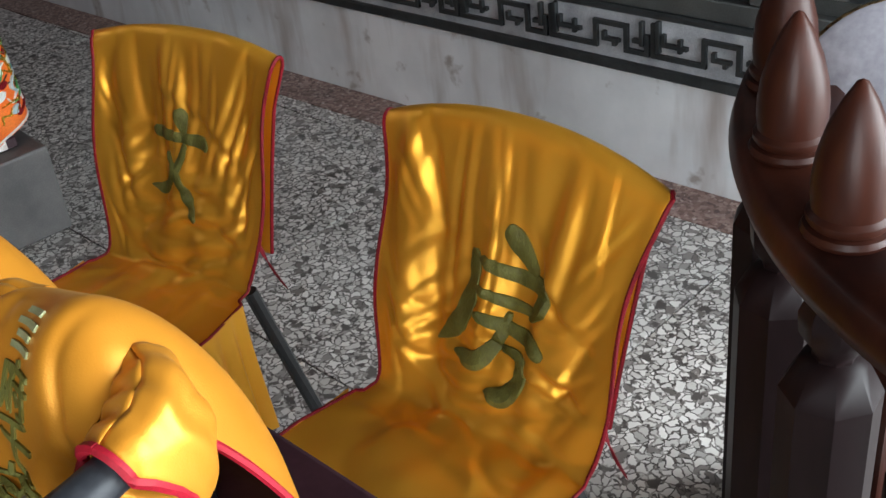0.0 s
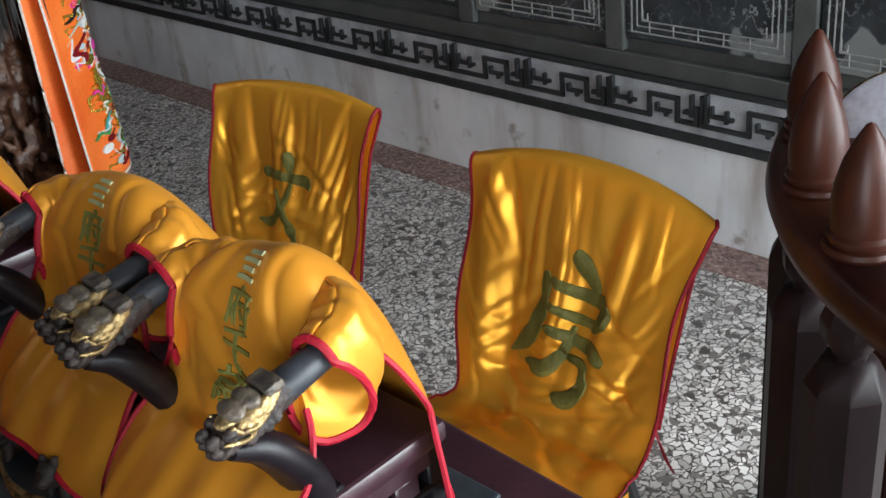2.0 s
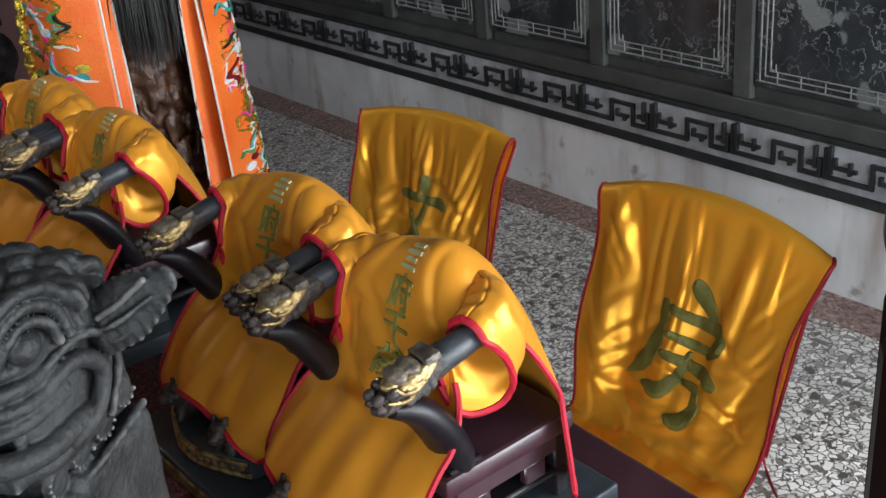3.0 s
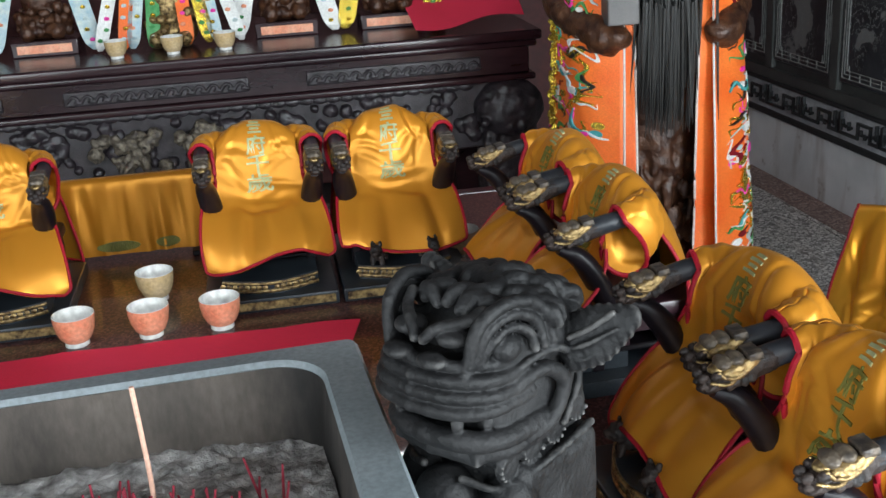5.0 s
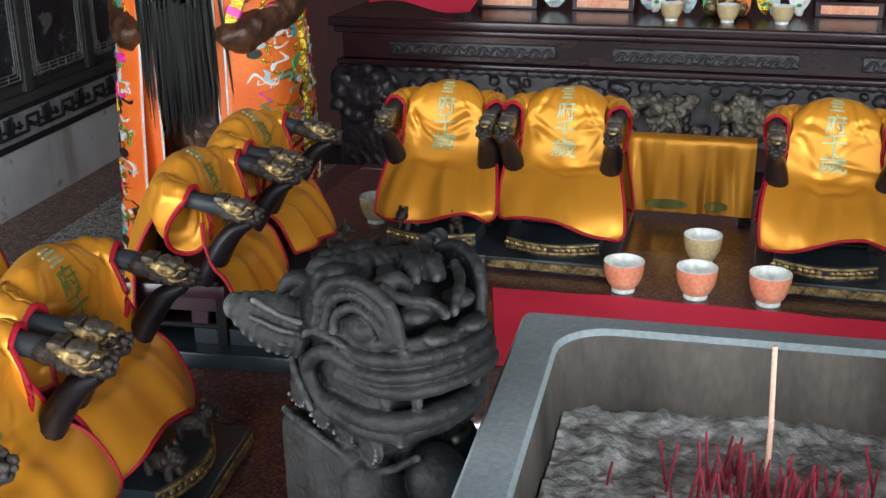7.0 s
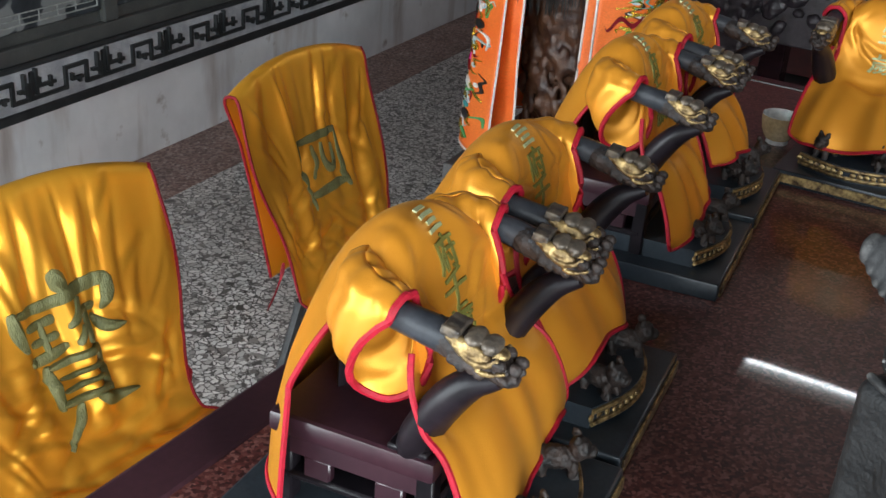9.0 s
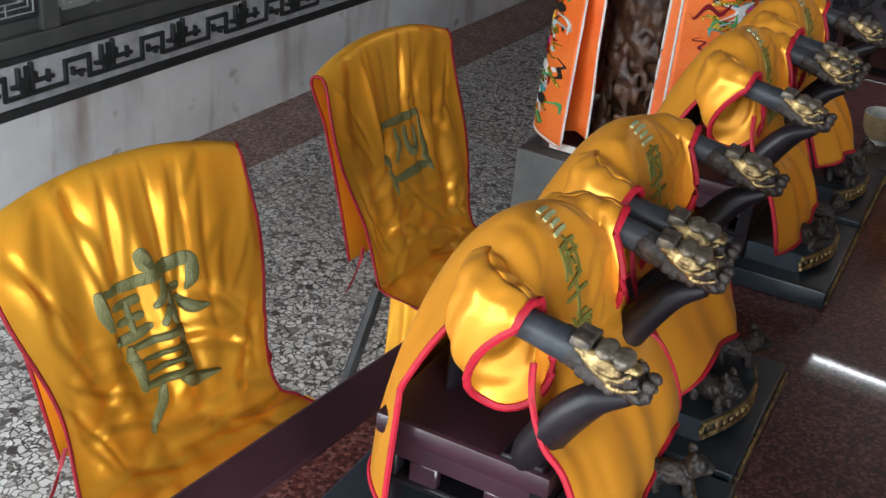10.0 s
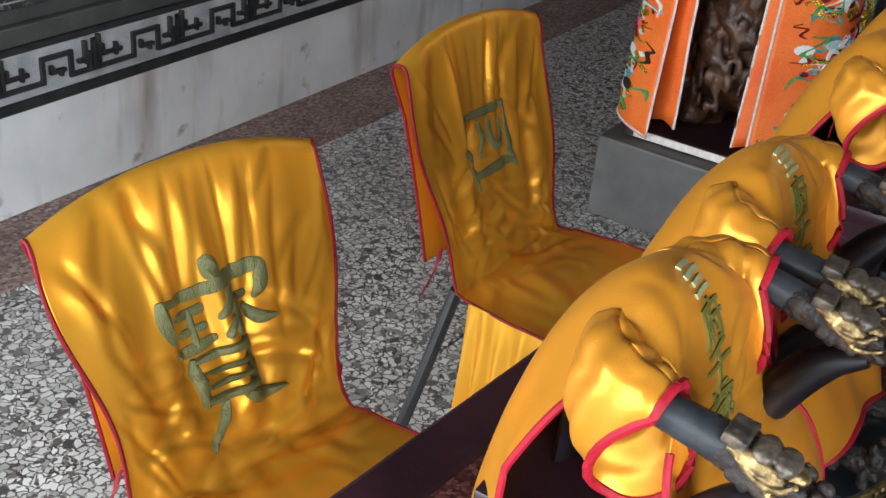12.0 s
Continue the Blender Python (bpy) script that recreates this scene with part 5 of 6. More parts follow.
def beast_head():
    """A square-jawed beast in dark stone looking towards -y on a smooth column, 0.45 high."""
    rnd = random.Random(21)
    bm = Lumps()
    # column, chest and the ball under the chin
    box(bm, -0.060, 0.060, -0.040, 0.066, 0.0, 0.30)
    blob(bm, (0, 0.010, 0.22), (0.064, 0.062, 0.13))
    blob(bm, (0, -0.062, 0.268), (0.026, 0.025, 0.027))
    for sx in (-1, 1):
        blob(bm, (sx * 0.040, -0.036, 0.255), (0.026, 0.026, 0.040), pose(0, 0, 0, 0, sx * 14, 0))
        sweep(bm, spline([(sx * 0.066, 0.02, 0.20), (sx * 0.062, -0.020, 0.17), (sx * 0.052, -0.046, 0.12), (sx * 0.056, -0.046, 0.04)], 30), 0.0050)
    # skull
    box(bm, -0.052, 0.052, -0.056, 0.060, 0.300, 0.412)
    blob(bm, (0, 0.010, 0.395), (0.060, 0.062, 0.040))

    def band(z0, z1, r, wide, front, back=0.0):
        for sx in (-1, 1):
            sweep(bm, spline([(0, -front, z0), (sx * wide * 0.62, -front + 0.006, z0), (sx * wide * 0.98, -front + 0.030, (z0 + z1) / 2), (sx * wide, back, z1)], 34), r)

    # wrinkled upper lip in folds, then the thick lower lip
    band(0.397, 0.390, 0.0050, 0.047, 0.084, -0.034)
    band(0.387, 0.380, 0.0058, 0.051, 0.089, -0.026)
    band(0.376, 0.369, 0.0054, 0.054, 0.092, -0.022)
    band(0.364, 0.361, 0.0060, 0.055, 0.093, -0.020)
    band(0.334, 0.330, 0.0085, 0.052, 0.080, 0.002)
    band(0.320, 0.318, 0.0075, 0.049, 0.072, 0.004)
    box(bm, -0.044, 0.044, -0.072, -0.02, 0.312, 0.334)
    box(bm, -0.044, 0.044, -0.080, -0.02, 0.362, 0.396)
    for sx in (-1, 1):
        # nostril and brow knobs over the snout
        blob(bm, (sx * 0.017, -0.086, 0.401), (0.013, 0.010, 0.0065))
        blob(bm, (sx * 0.022, -0.066, 0.414), (0.013, 0.013, 0.0075), pose(0, 0, 0, 0, 0, sx * 25))
        sweep(bm, spline([(sx * 0.004, -0.080, 0.412), (sx * 0.014, -0.074, 0.422), (sx * 0.030, -0.060, 0.426), (sx * 0.036, -0.048, 0.432)], 16), 0.0042)
        # corner of the mouth rolled into a C
        sweep(bm, spline([(sx * 0.054, -0.036, 0.372), (sx * 0.059, -0.006, 0.376), (sx * 0.060, 0.016, 0.356), (sx * 0.058, 0.002, 0.330), (sx * 0.054, -0.024, 0.323)], 40), 0.0062)
        sweep(bm, spline([(sx * 0.050, -0.050, 0.378), (sx * 0.060, 0.006, 0.389), (sx * 0.062, 0.032, 0.358), (sx * 0.059, 0.016, 0.320)], 40), 0.0030)
        for k in range(2):
            blob(bm, (sx * (0.030 + 0.014 * k), -0.076 + 0.018 * k, 0.350), (0.0045, 0.0050, 0.010))
        # eye in arched lids and two ridged brows
        blob(bm, (sx * 0.050, -0.040, 0.403), (0.0095, 0.0135, 0.0110))
        for q, (g, r) in enumerate(((0.0, 0.0036), (0.010, 0.0042), (0.020, 0.0048))):
            sweep(bm, spline([(sx * (0.044 - 0.2 * g), -0.062 - g * 0.5, 0.398), (sx * (0.050 - 0.2 * g), -0.052 - g * 0.6, 0.414 + g * 0.7), (sx * 0.053, -0.036, 0.419 + g), (sx * 0.056, -0.020 + g * 0.7, 0.410 + g * 0.8), (sx * 0.058, -0.016 + g, 0.396)], 30), r)
        # broad leaf ear standing out sideways and up, with a ribbed hollow
        ear = pose(0, 0, 0, 0, -sx * 34, -sx * 16)
        for k in range(9):
            f = k / 8
            h = 0.007 + 0.017 * math.sin(math.pi * (0.28 + 0.66 * f))
            blob(bm, (sx * (0.056 + 0.048 * f), 0.026 + 0.018 * f, 0.380 + 0.032 * f), (0.010, 0.0085 - 0.003 * f, h), ear)
        for k in range(3):
            sweep(bm, spline([(sx * 0.062, 0.020, 0.372 + 0.010 * k), (sx * 0.078, 0.024, 0.378 + 0.012 * k), (sx * (0.098 - 0.004 * abs(k - 1)), 0.034, 0.392 + 0.012 * k)], 14), 0.0020)
        # collar of scrolled lobes along the jaw
        for k in range(4):
            cy, cz = 0.036 - 0.026 * k, 0.322 - 0.006 * k + 0.004 * (k == 0)
            blob(bm, (sx * (0.0535 - 0.002 * k), cy, cz), (0.005, 0.0135, 0.0150))
            for q in range(16):
                a = 0.5 + q * 0.42
                r = 0.0140 - q * 0.0006
                blob(bm, (sx * (0.0568 - 0.002 * k), cy + r * math.cos(a), cz - r * math.sin(a)), 0.0020)
        sweep(bm, spline([(sx * 0.058, 0.054, 0.304), (sx * 0.060, 0.020, 0.300), (sx * 0.056, -0.020, 0.292), (sx * 0.046, -0.050, 0.286), (sx * 0.02, -0.064, 0.292)], 36), 0.0030)
    # a mop of rolled locks over the crown, swept back from the brow
    for k in range(46):
        a, d = rnd.uniform(0, 6.28), 0.058 * math.sqrt(rnd.random())
        x, y = d * math.cos(a), 0.008 + 0.95 * d * math.sin(a)
        z = 0.433 - 5.0 * x * x - 2.2 * max(0, y - 0.01) ** 2 * 4
        tw = rnd.uniform(-0.9, 0.9) + x * 12
        dx, dy = 0.013 * math.sin(tw), 0.013 * math.cos(tw)
        sweep(bm, spline([(x - dx, y - dy, z - 0.004), (x - dx * 0.3, y - dy * 0.3, z + 0.003), (x + dx * 0.6, y + dy * 0.6, z + 0.001), (x + dx, y + dy, z - 0.007)], 12), [0.0046 + 0.0022 * math.sin(math.pi * q / 11) for q in range(12)])
    return solid("beast_head", bm, "dark_stone", 0.0016, 0.8, 0.0006, 60)


# ---------------------------------------------------------------- cups, cloths


def cup(m, glaze, label, group):
    c = thing("tea_cup", m, label, "cup", group)
    prof = [(0.0, 0.006), (0.016, 0.0065), (0.0165, 0.0), (0.019, 0.0), (0.019, 0.007), (0.026, 0.014), (0.032, 0.028), (0.0345, 0.044), (0.0352, 0.055)]
    part("bowl", lathe(bmesh.new(), prof, 32), glaze, c)
    prof = [(0.0352, 0.0551), (0.0345, 0.0562), (0.0335, 0.0551), (0.032, 0.042), (0.026, 0.024), (0.012, 0.014), (0.0, 0.0135)]
    part("inside", lathe(bmesh.new(), prof, 32), "porcelain", c, "white porcelain inside and rim")
    part("foot_ring", lathe(bmesh.new(), [(0.0195, 0.0), (0.0205, 0.001), (0.0203, 0.009), (0.0195, 0.0095)], 32), "porcelain", c)
    return c


def red_table_cloth():
    ni, nj = 26, 60
    P = np.zeros((ni, nj, 3))
    for i in range(ni):
        for j in range(nj):
            u, v = j / (nj - 1), i / (ni - 1)
            x = 0.005 + (0.70 * u - 0.35) * (1 - 0.22 * v)
            y = -0.045 - 0.30 * v + 0.006 * nz(u * 6, v * 3, 1) + 0.010 * math.sin(u * 3.0) + 0.004 * nz(u * 40, 0, 2) * (v < 0.05)
            P[i, j] = (x, y, TOP + 0.002 + (0.003 * max(0, nz(u * 5, v * 5, 4)) if v < 0.3 else 0))
    tagged(part("red_cloth", Cloth(P).mesh("red_cloth", "red_cloth"), None), "bright red cloth lying under the incense burner", "cloth")


def draped_stool():
    """A low rack with a yellow cloth hung over its bar, behind the cups."""
    s = thing("draped_rack", pose(-0.055, 0.43, TOP), "small dark rack with a yellow satin cloth hung over it", "draped rack")
    for sx in (-1, 1):
        part("post", boxm(sx * 0.125 - 0.008, sx * 0.125 + 0.008, 0.0, 0.016, 0.012, 0.15, 0.002), "lacquer", s)
        part("foot", boxm(sx * 0.125 - 0.012, sx * 0.125 + 0.012, -0.04, 0.056, 0, 0.012, 0.002), "lacquer", s)
    part("bar", boxm(-0.135, 0.135, 0.002, 0.014, 0.1502, 0.162, 0.003), "lacquer", s)
    ni, nj = 44, 60
    prof = even([(0.022, 0.04), (0.021, 0.12), (0.018, 0.166), (0.008, 0.172), (-0.004, 0.163), (-0.008, 0.12), (-0.012, 0.06), (-0.016, 0.014)], ni)
    P, push = np.zeros((ni, nj, 3)), np.zeros((ni, nj))
    for i in range(ni):
        for j in range(nj):
            u, v = 2 * j / (nj - 1) - 1, i / (ni - 1)
            P[i, j] = (0.137 * u, *prof[i])
            push[i, j] = min(1, max(0, (v - 0.45) * 4)) * (0.008 * nz(u * 4, v, 2) + 0.006 * nz(u * 8, v * 2, 5))
    cl = Cloth(P, push)
    if cl.N[34, 25][1] > 0:
        cl.N = -cl.N
    part("cloth", cl.mesh("cloth", "robe_satin"), None, s, "hanging yellow satin cloth with a leaf hem")
    for u, w in ((0.38, 0.32), (0.74, 0.18)):
        bm = bmesh.new()
        bmesh.ops.create_circle(bm, cap_ends=True, segments=16, radius=0.5)
        embroider("leaf_motif", cl, bm, u, 0.945, w, 0.07, "thread", s, 0.002, cuts=4, label="green embroidered leaf at the hem")


# ---------------------------------------------------------------- guardian statues


def guardian(side, m):
    """Pedestal, standing statue as one plain shape, and the orange robe laid round it."""
    p = thing("pedestal", m, "plain grey granite pedestal block with a carved strip on top", "pedestal", "statue pedestals")
    part("block", boxm(-0.27, 0.27, -0.33, 0.33, 0, 0.245, 0.008, 2), "granite_block", p)
    part("plate", boxm(-0.22, 0.22, -0.27, 0.27, 0.2455, 0.275, 0.004), "plum_lacquer", p, "dark plum base plate")
    part("inscription", boxm(-0.19, 0.19, -0.2745, -0.2702, 0.250, 0.272, 0.001), "white_edge", p, "pale carved strip")
    rnd = random.Random(31 if side > 0 else 32)
    bm = Lumps()
    for sx in (-1, 1):
        sweep(bm, spline([(sx * 0.08, -0.03, 0.275), (sx * 0.085, -0.02, 0.5), (sx * 0.09, 0, 0.85)], 10), [0.062, 0.05, 0.055, 0.06, 0.066, 0.07, 0.075, 0.08, 0.085, 0.09], 12)
        blob(bm, (sx * 0.085, -0.07, 0.31), (0.05, 0.10, 0.04))
        sweep(bm, spline([(sx * 0.19, 0.0, 1.38), (sx * 0.26, -0.03, 1.12), (sx * 0.17, -0.22, 1.02)], 12), 0.055, 10)
        blob(bm, (sx * 0.15, -0.24, 1.02), (0.045, 0.05, 0.035))
    sweep(bm, spline([(0, 0, 0.45), (0, -0.02, 0.8), (0, -0.03, 1.1), (0, 0, 1.45)], 12), [0.14, 0.15, 0.155, 0.16, 0.165, 0.17, 0.18, 0.19, 0.195, 0.19, 0.16, 0.08], 16)
    blob(bm, (0, -0.02, 1.6), (0.11, 0.12, 0.15))
    blob(bm, (0, 0.0, 1.74), (0.12, 0.12, 0.08))
    for k in range(240):
        a = rnd.uniform(-2.6, -0.5)
        blob(bm, (0.16 * math.cos(a), 0.16 * math.sin(a) - 0.01, rnd.uniform(0.35, 1.0)), (rnd.uniform(0.006, 0.014), rnd.uniform(0.006, 0.014), rnd.uniform(0.012, 0.035)), sub=1)
    st = part("statue", solid("statue", bm, "statue_brown", 0.009, 1.2, 0.006, 40), None, None, m=m)
    tagged(st, "carved dark brown wooden guardian statue on a pedestal", "statue", "guardian statues")
    # long black beard
    bm = bmesh.new()
    for k in range(190):
        x = rnd.gauss(0.0, 0.042)
        y = -0.215 - rnd.uniform(0, 0.05)
        l = rnd.uniform(0.58, 0.78)
        sweep(bm, spline([(x * 0.8, y + 0.03, 1.5), (x, y - 0.02, 1.25), (x * 1.1 + rnd.gauss(0, 0.01), y - 0.01, 1.5 - l)], 7), [0.006, 0.006, 0.006, 0.0055, 0.005, 0.004, 0.001], 5)
    tagged(part("beard", bm, "hair", None, m=m), "long black hair beard hanging on the statue", "beard", "beards of the statues")
    # what the statue holds
    if side > 0:
        o = thing("held_seal", m @ pose(-0.14, -0.25, 1.06), "grey square box held in the statue's palm", "box")
        part("body", boxm(-0.045, 0.045, -0.04, 0.04, 0, 0.1, 0.005, 2), "granite_block", o)
        part("lid", boxm(-0.03, 0.03, -0.03, 0.03, 0.1005, 0.125, 0.008, 2), "granite_block", o)
    else:
        o = thing("held_tablet", m @ pose(0.14, -0.25, 1.03, 0, 24, 0), "pale gilt tablet held in the statue's fist", "tablet")
        part("blade", boxm(-0.02, 0.02, -0.006, 0.006, -0.03, 0.24, 0.004, 2), "sequin_gold", o)
        part("band", boxm(-0.022, 0.022, -0.008, 0.008, 0.05, 0.075, 0.003), "magenta", o)
    # the robe: two front panels and a back, open in front
    r = thing("embroidered_robe", m, "orange silk robe with gold and coloured embroidery, hanging on the statue", "robe", "robes of the statues")
    for sx in (-1, 1):
        ni, nj = 50, 46
        P, push = np.zeros((ni, nj, 3)), np.zeros((ni, nj))
        for i in range(ni):
            v = i / (ni - 1)
            z = 1.46 - 1.17 * v
            w = 0.26 + 0.05 * v
            for j in range(nj):
                f = j / (nj - 1)
                a = radians(-62 + 150 * f)
                P[i, j] = (sx * (w * math.cos(a) + 0.0), w * 0.92 * math.sin(a) - 0.01 - 0.05 * v * (f < 0.6), z - 0.07 * v * (0.35 - f) * (f < 0.5))
                push[i, j] = 0.012 * v * math.sin(f * 16 + sx) + 0.006 * nz(f * 6, v * 3, sx * 5)
        cl = Cloth(P, push)
        if (cl.N[20, 10] * np.array((sx, -0.6, 0))).sum() < 0:
            cl.N = -cl.N
        pan = part("panel", cl.mesh("panel", "orange_silk"), None, r, "orange silk robe side with coloured embroidery")
        so = pan.modifiers.new("thick", "SOLIDIFY")
        so.thickness, so.offset = 0.003, 0
        # flame, cloud and medallion appliques
        cols = ["sequin_gold", "sequin_gold", "teal", "green", "white_silk", "magenta", "white_silk", "hair", "pale_blue", "red_trim", "sequin_gold"]
        for k in range(280):
            bm = bmesh.new()
            kind = rnd.choice("scsf")
            c = rnd.choice(cols)
            if kind == "c":
                bmesh.ops.create_circle(bm, cap_ends=True, segments=12, radius=0.5)
                su = rnd.uniform(0.03, 0.07)
                cuts = 0
            else:
                pts = spline([(-0.5, rnd.uniform(-.3, .3), 0), (-0.2, rnd.uniform(-.5, .5), 0), (0.1, rnd.uniform(-.5, .5), 0), (0.4, rnd.uniform(-.4, .4), 0), (0.5, rnd.uniform(-.2, .2), 0)], 18)
                wd = rnd.uniform(0.05, 0.12)
                va = [bm.verts.new((p[0], p[1] + wd * math.sin(math.pi * min(1, 0.12 + q / 18)), 0)) for q, p in enumerate(pts)]
                vb = [bm.verts.new((p[0], p[1] - wd * math.sin(math.pi * min(1, 0.12 + q / 18)), 0)) for q, p in enumerate(pts)]
                for q in range(17):
                    bm.faces.new((vb[q], vb[q + 1], va[q + 1], va[q]))
                su = rnd.uniform(0.07, 0.17)
                cuts = 0
            embroider("applique", cl, bm, rnd.uniform(0.10, 0.62), 0.22 + 0.75 * rnd.random() ** 0.8, su, su * 0.34, c, pan, rnd.uniform(0.003, 0.009), turn=rnd.uniform(0, 6.28), cuts=cuts)
        bm = bmesh.new()
        sweep(bm, cl.edge([(0.0, 0.0), (0.0, 0.995), (1.0, 0.995)], 40, 0.001), 0.0035, 6)
        part("braid", bm, "white_edge", pan, "white braided edge")
        # gold sequin fringe down the outer side
        bm = bmesh.new()
        for k in range(60):
            p0 = cl.at(0.42 + rnd.uniform(-0.03, 0.03), 0.1 + 0.62 * k / 60, 0.006)
            blob(bm, p0, (rnd.uniform(0.012, 0.022), rnd.uniform(0.012, 0.022), rnd.uniform(0.006, 0.012)), pose(0, 0, 0, rnd.uniform(0, 180), rnd.uniform(0, 180), 0), 1)
        part("fringe", bm, "sequin_gold", pan, "gold sequin fringe")
        # long front ribbon with white edges
        ni, nj = 40, 10
        P = np.zeros((ni, nj, 3))
        for i in range(ni):
            v = i / (ni - 1)
            for j in range(nj):
                f = j / (nj - 1)
                P[i, j] = (sx * (0.085 + 0.085 * f + 0.05 * (1 - v) * 0.3) , -0.215 - 0.04 * v - 0.008 * math.sin(v * 5 + sx) + 0.02 * f, 1.44 - (1.13 + 0.03 * abs(f - 0.5)) * v)
        rb = Cloth(P, np.array([[0.006 * nz(i * 0.15, j * 0.2, sx) for j in range(nj)] for i in range(ni)]))
        q = part("ribbon", rb.mesh("ribbon", "orange_silk"), None, r, "plain orange ribbon with white braid")
        so = q.modifiers.new("thick", "SOLIDIFY")
        so.thickness, so.offset = 0.003, 0
        for u in (0.0, 1.0):
            bm = bmesh.new()
            sweep(bm, rb.edge([(u, 0.0), (u, 1.0)], 40, 0.0), 0.0038, 6)
            part("braid", bm, "white_edge", q)


# ---------------------------------------------------------------- small deities on the altar


def altar_figures(AY, AZ):
    rnd = random.Random(8)
    xs = (-0.86, -0.50, -0.055, 0.36, 0.75)
    for k, x in enumerate(xs):
        y = AY + 0.40 if k != 2 else AY + 0.34
        if k != 2:
            b = thing("figure_stand", pose(x, y, AZ), "low dark wooden stand with an orange carved front", "stand", "stands on the altar")
            part("body", boxm(-0.115, 0.115, -0.08, 0.1, 0, 0.055, 0.004, 2), "dark_wood", b)
            part("front", boxm(-0.095, 0.095, -0.0835, -0.0802, 0.012, 0.042, 0.001), "coral", b, "orange carved front strip")
        bm = Lumps()
        h = 0.0555 if k != 2 else 0.0
        blob(bm, (0, 0.01, h + 0.05), (0.095, 0.07, 0.055))
        blob(bm, (0, 0.01, h + 0.15), (0.07, 0.055, 0.10))
        blob(bm, (0, 0, h + 0.28), (0.04, 0.042, 0.05))
        for sx in (-1, 1):
            blob(bm, (sx * 0.05, -0.06, h + 0.03), (0.03, 0.04, 0.03))
        for q in range(26):
            a = rnd.uniform(-3, 0)
            blob(bm, (0.085 * math.cos(a), 0.07 * math.sin(a), h + rnd.uniform(0.02, 0.12)), rnd.uniform(0.01, 0.02), sub=1)
        tagged(part("seated_figure", solid("seated_figure", bm, "statue_brown" if k != 2 else "gilt", 0.006, 0.8, 0.004, 50), None, None, m=pose(x, y, AZ)), "small seated carved wooden figure on the altar", "statue", "figures on the altar")
        pal = [("white_silk", "sequin_gold"), ("pale_blue", "white_silk"), ("white_silk", "orange_silk"), ("white_silk", "pale_blue"), ("sequin_gold", "white_silk")][k]
        r = thing("figure_robe", pose(x, y, AZ), "small embroidered silk ribbons hanging beside the altar figure", "robe", "small robes on the altar")
        strips = [(-0.125, 14), (0.125, -14)] if k != 2 else [(-0.20, 16), (-0.15, 8), (-0.10, 10), (-0.05, 4), (0.05, -4), (0.10, -10), (0.15, -8), (0.20, -16)]
        for q, (dx, lean) in enumerate(strips):
            pc = pal[0] if k != 2 else ["white_silk", "orange_silk", "pale_blue", "green", "orange_silk", "sequin_gold", "pale_blue", "white_silk"][q]
            bm = bmesh.new()
            pr = spline([(0, 0.03, 0.32), (0, -0.02, 0.2), (0, -0.06, 0.1), (0, -0.085, 0.012)], 16)
            wd = 0.034 if k != 2 else 0.024
            va, vb = [], []
            for g, p0 in enumerate(pr):
                sh = math.tan(radians(-lean)) * (0.32 - p0[2])
                ww = wd * (1 if g < 13 else math.sqrt(max(0.05, 1 - ((g - 12) / 3.2) ** 2)))
                va.append(bm.verts.new((dx * 0.8 + sh - ww, p0[1], p0[2])))
                vb.append(bm.verts.new((dx * 0.8 + sh + ww, p0[1], p0[2])))
            for g in range(15):
                bm.faces.new((va[g], va[g + 1], vb[g + 1], vb[g]))
            st = part("ribbon", bm, pc, r, "embroidered silk strip")
            so = st.modifiers.new("thick", "SOLIDIFY")
            so.thickness = 0.004
            for g in range(5):
                p0 = pr[5 + g * 2]
                sh = math.tan(radians(-lean)) * (0.32 - p0[2])
                bm = bmesh.new()
                blob(bm, (dx * 0.8 + sh + rnd.uniform(-0.01, 0.01), p0[1] - 0.003, p0[2]), (0.011, 0.004, 0.010), pose(0, 0, 0, 30, 0, 0), 1)
                part("motif", bm, rnd.choice(["magenta", "green", "coral", "pale_blue", "sequin_gold"]), st)
    for sx, x0 in ((-1, -1.16), (1, 1.02)):
        ni, nj = 20, 24
        P = np.zeros((ni, nj, 3))
        for i in range(ni):
            for j in range(nj):
                u, v = j / (nj - 1), i / (ni - 1)
                P[i, j] = (x0 + sx * (-0.22 + 0.42 * u) + sx * (-0.1) * v * 0, AY + 0.62 - 0.55 * v + 0.1 * u, AZ + 0.01 + (0.33 - 0.30 * v) * (0.35 + 0.65 * u) * 0.9 + 0.012 * math.sin(u * 7 + v * 3))
        tagged(part("red_drape", Cloth(P).mesh("red_drape", "red_cloth"), None), "bright red cloth draped beside the altar figures", "drape", "red drapes on the altar")
    for x in (-0.235, -0.045, 0.135):
        cup(pose(x, AY + 0.14, AZ) @ Matrix.Scale(1.1, 4), "tan_glaze", "small pale cream porcelain cup on the altar", "cups on the altar")


# ---------------------------------------------------------------- drum stand


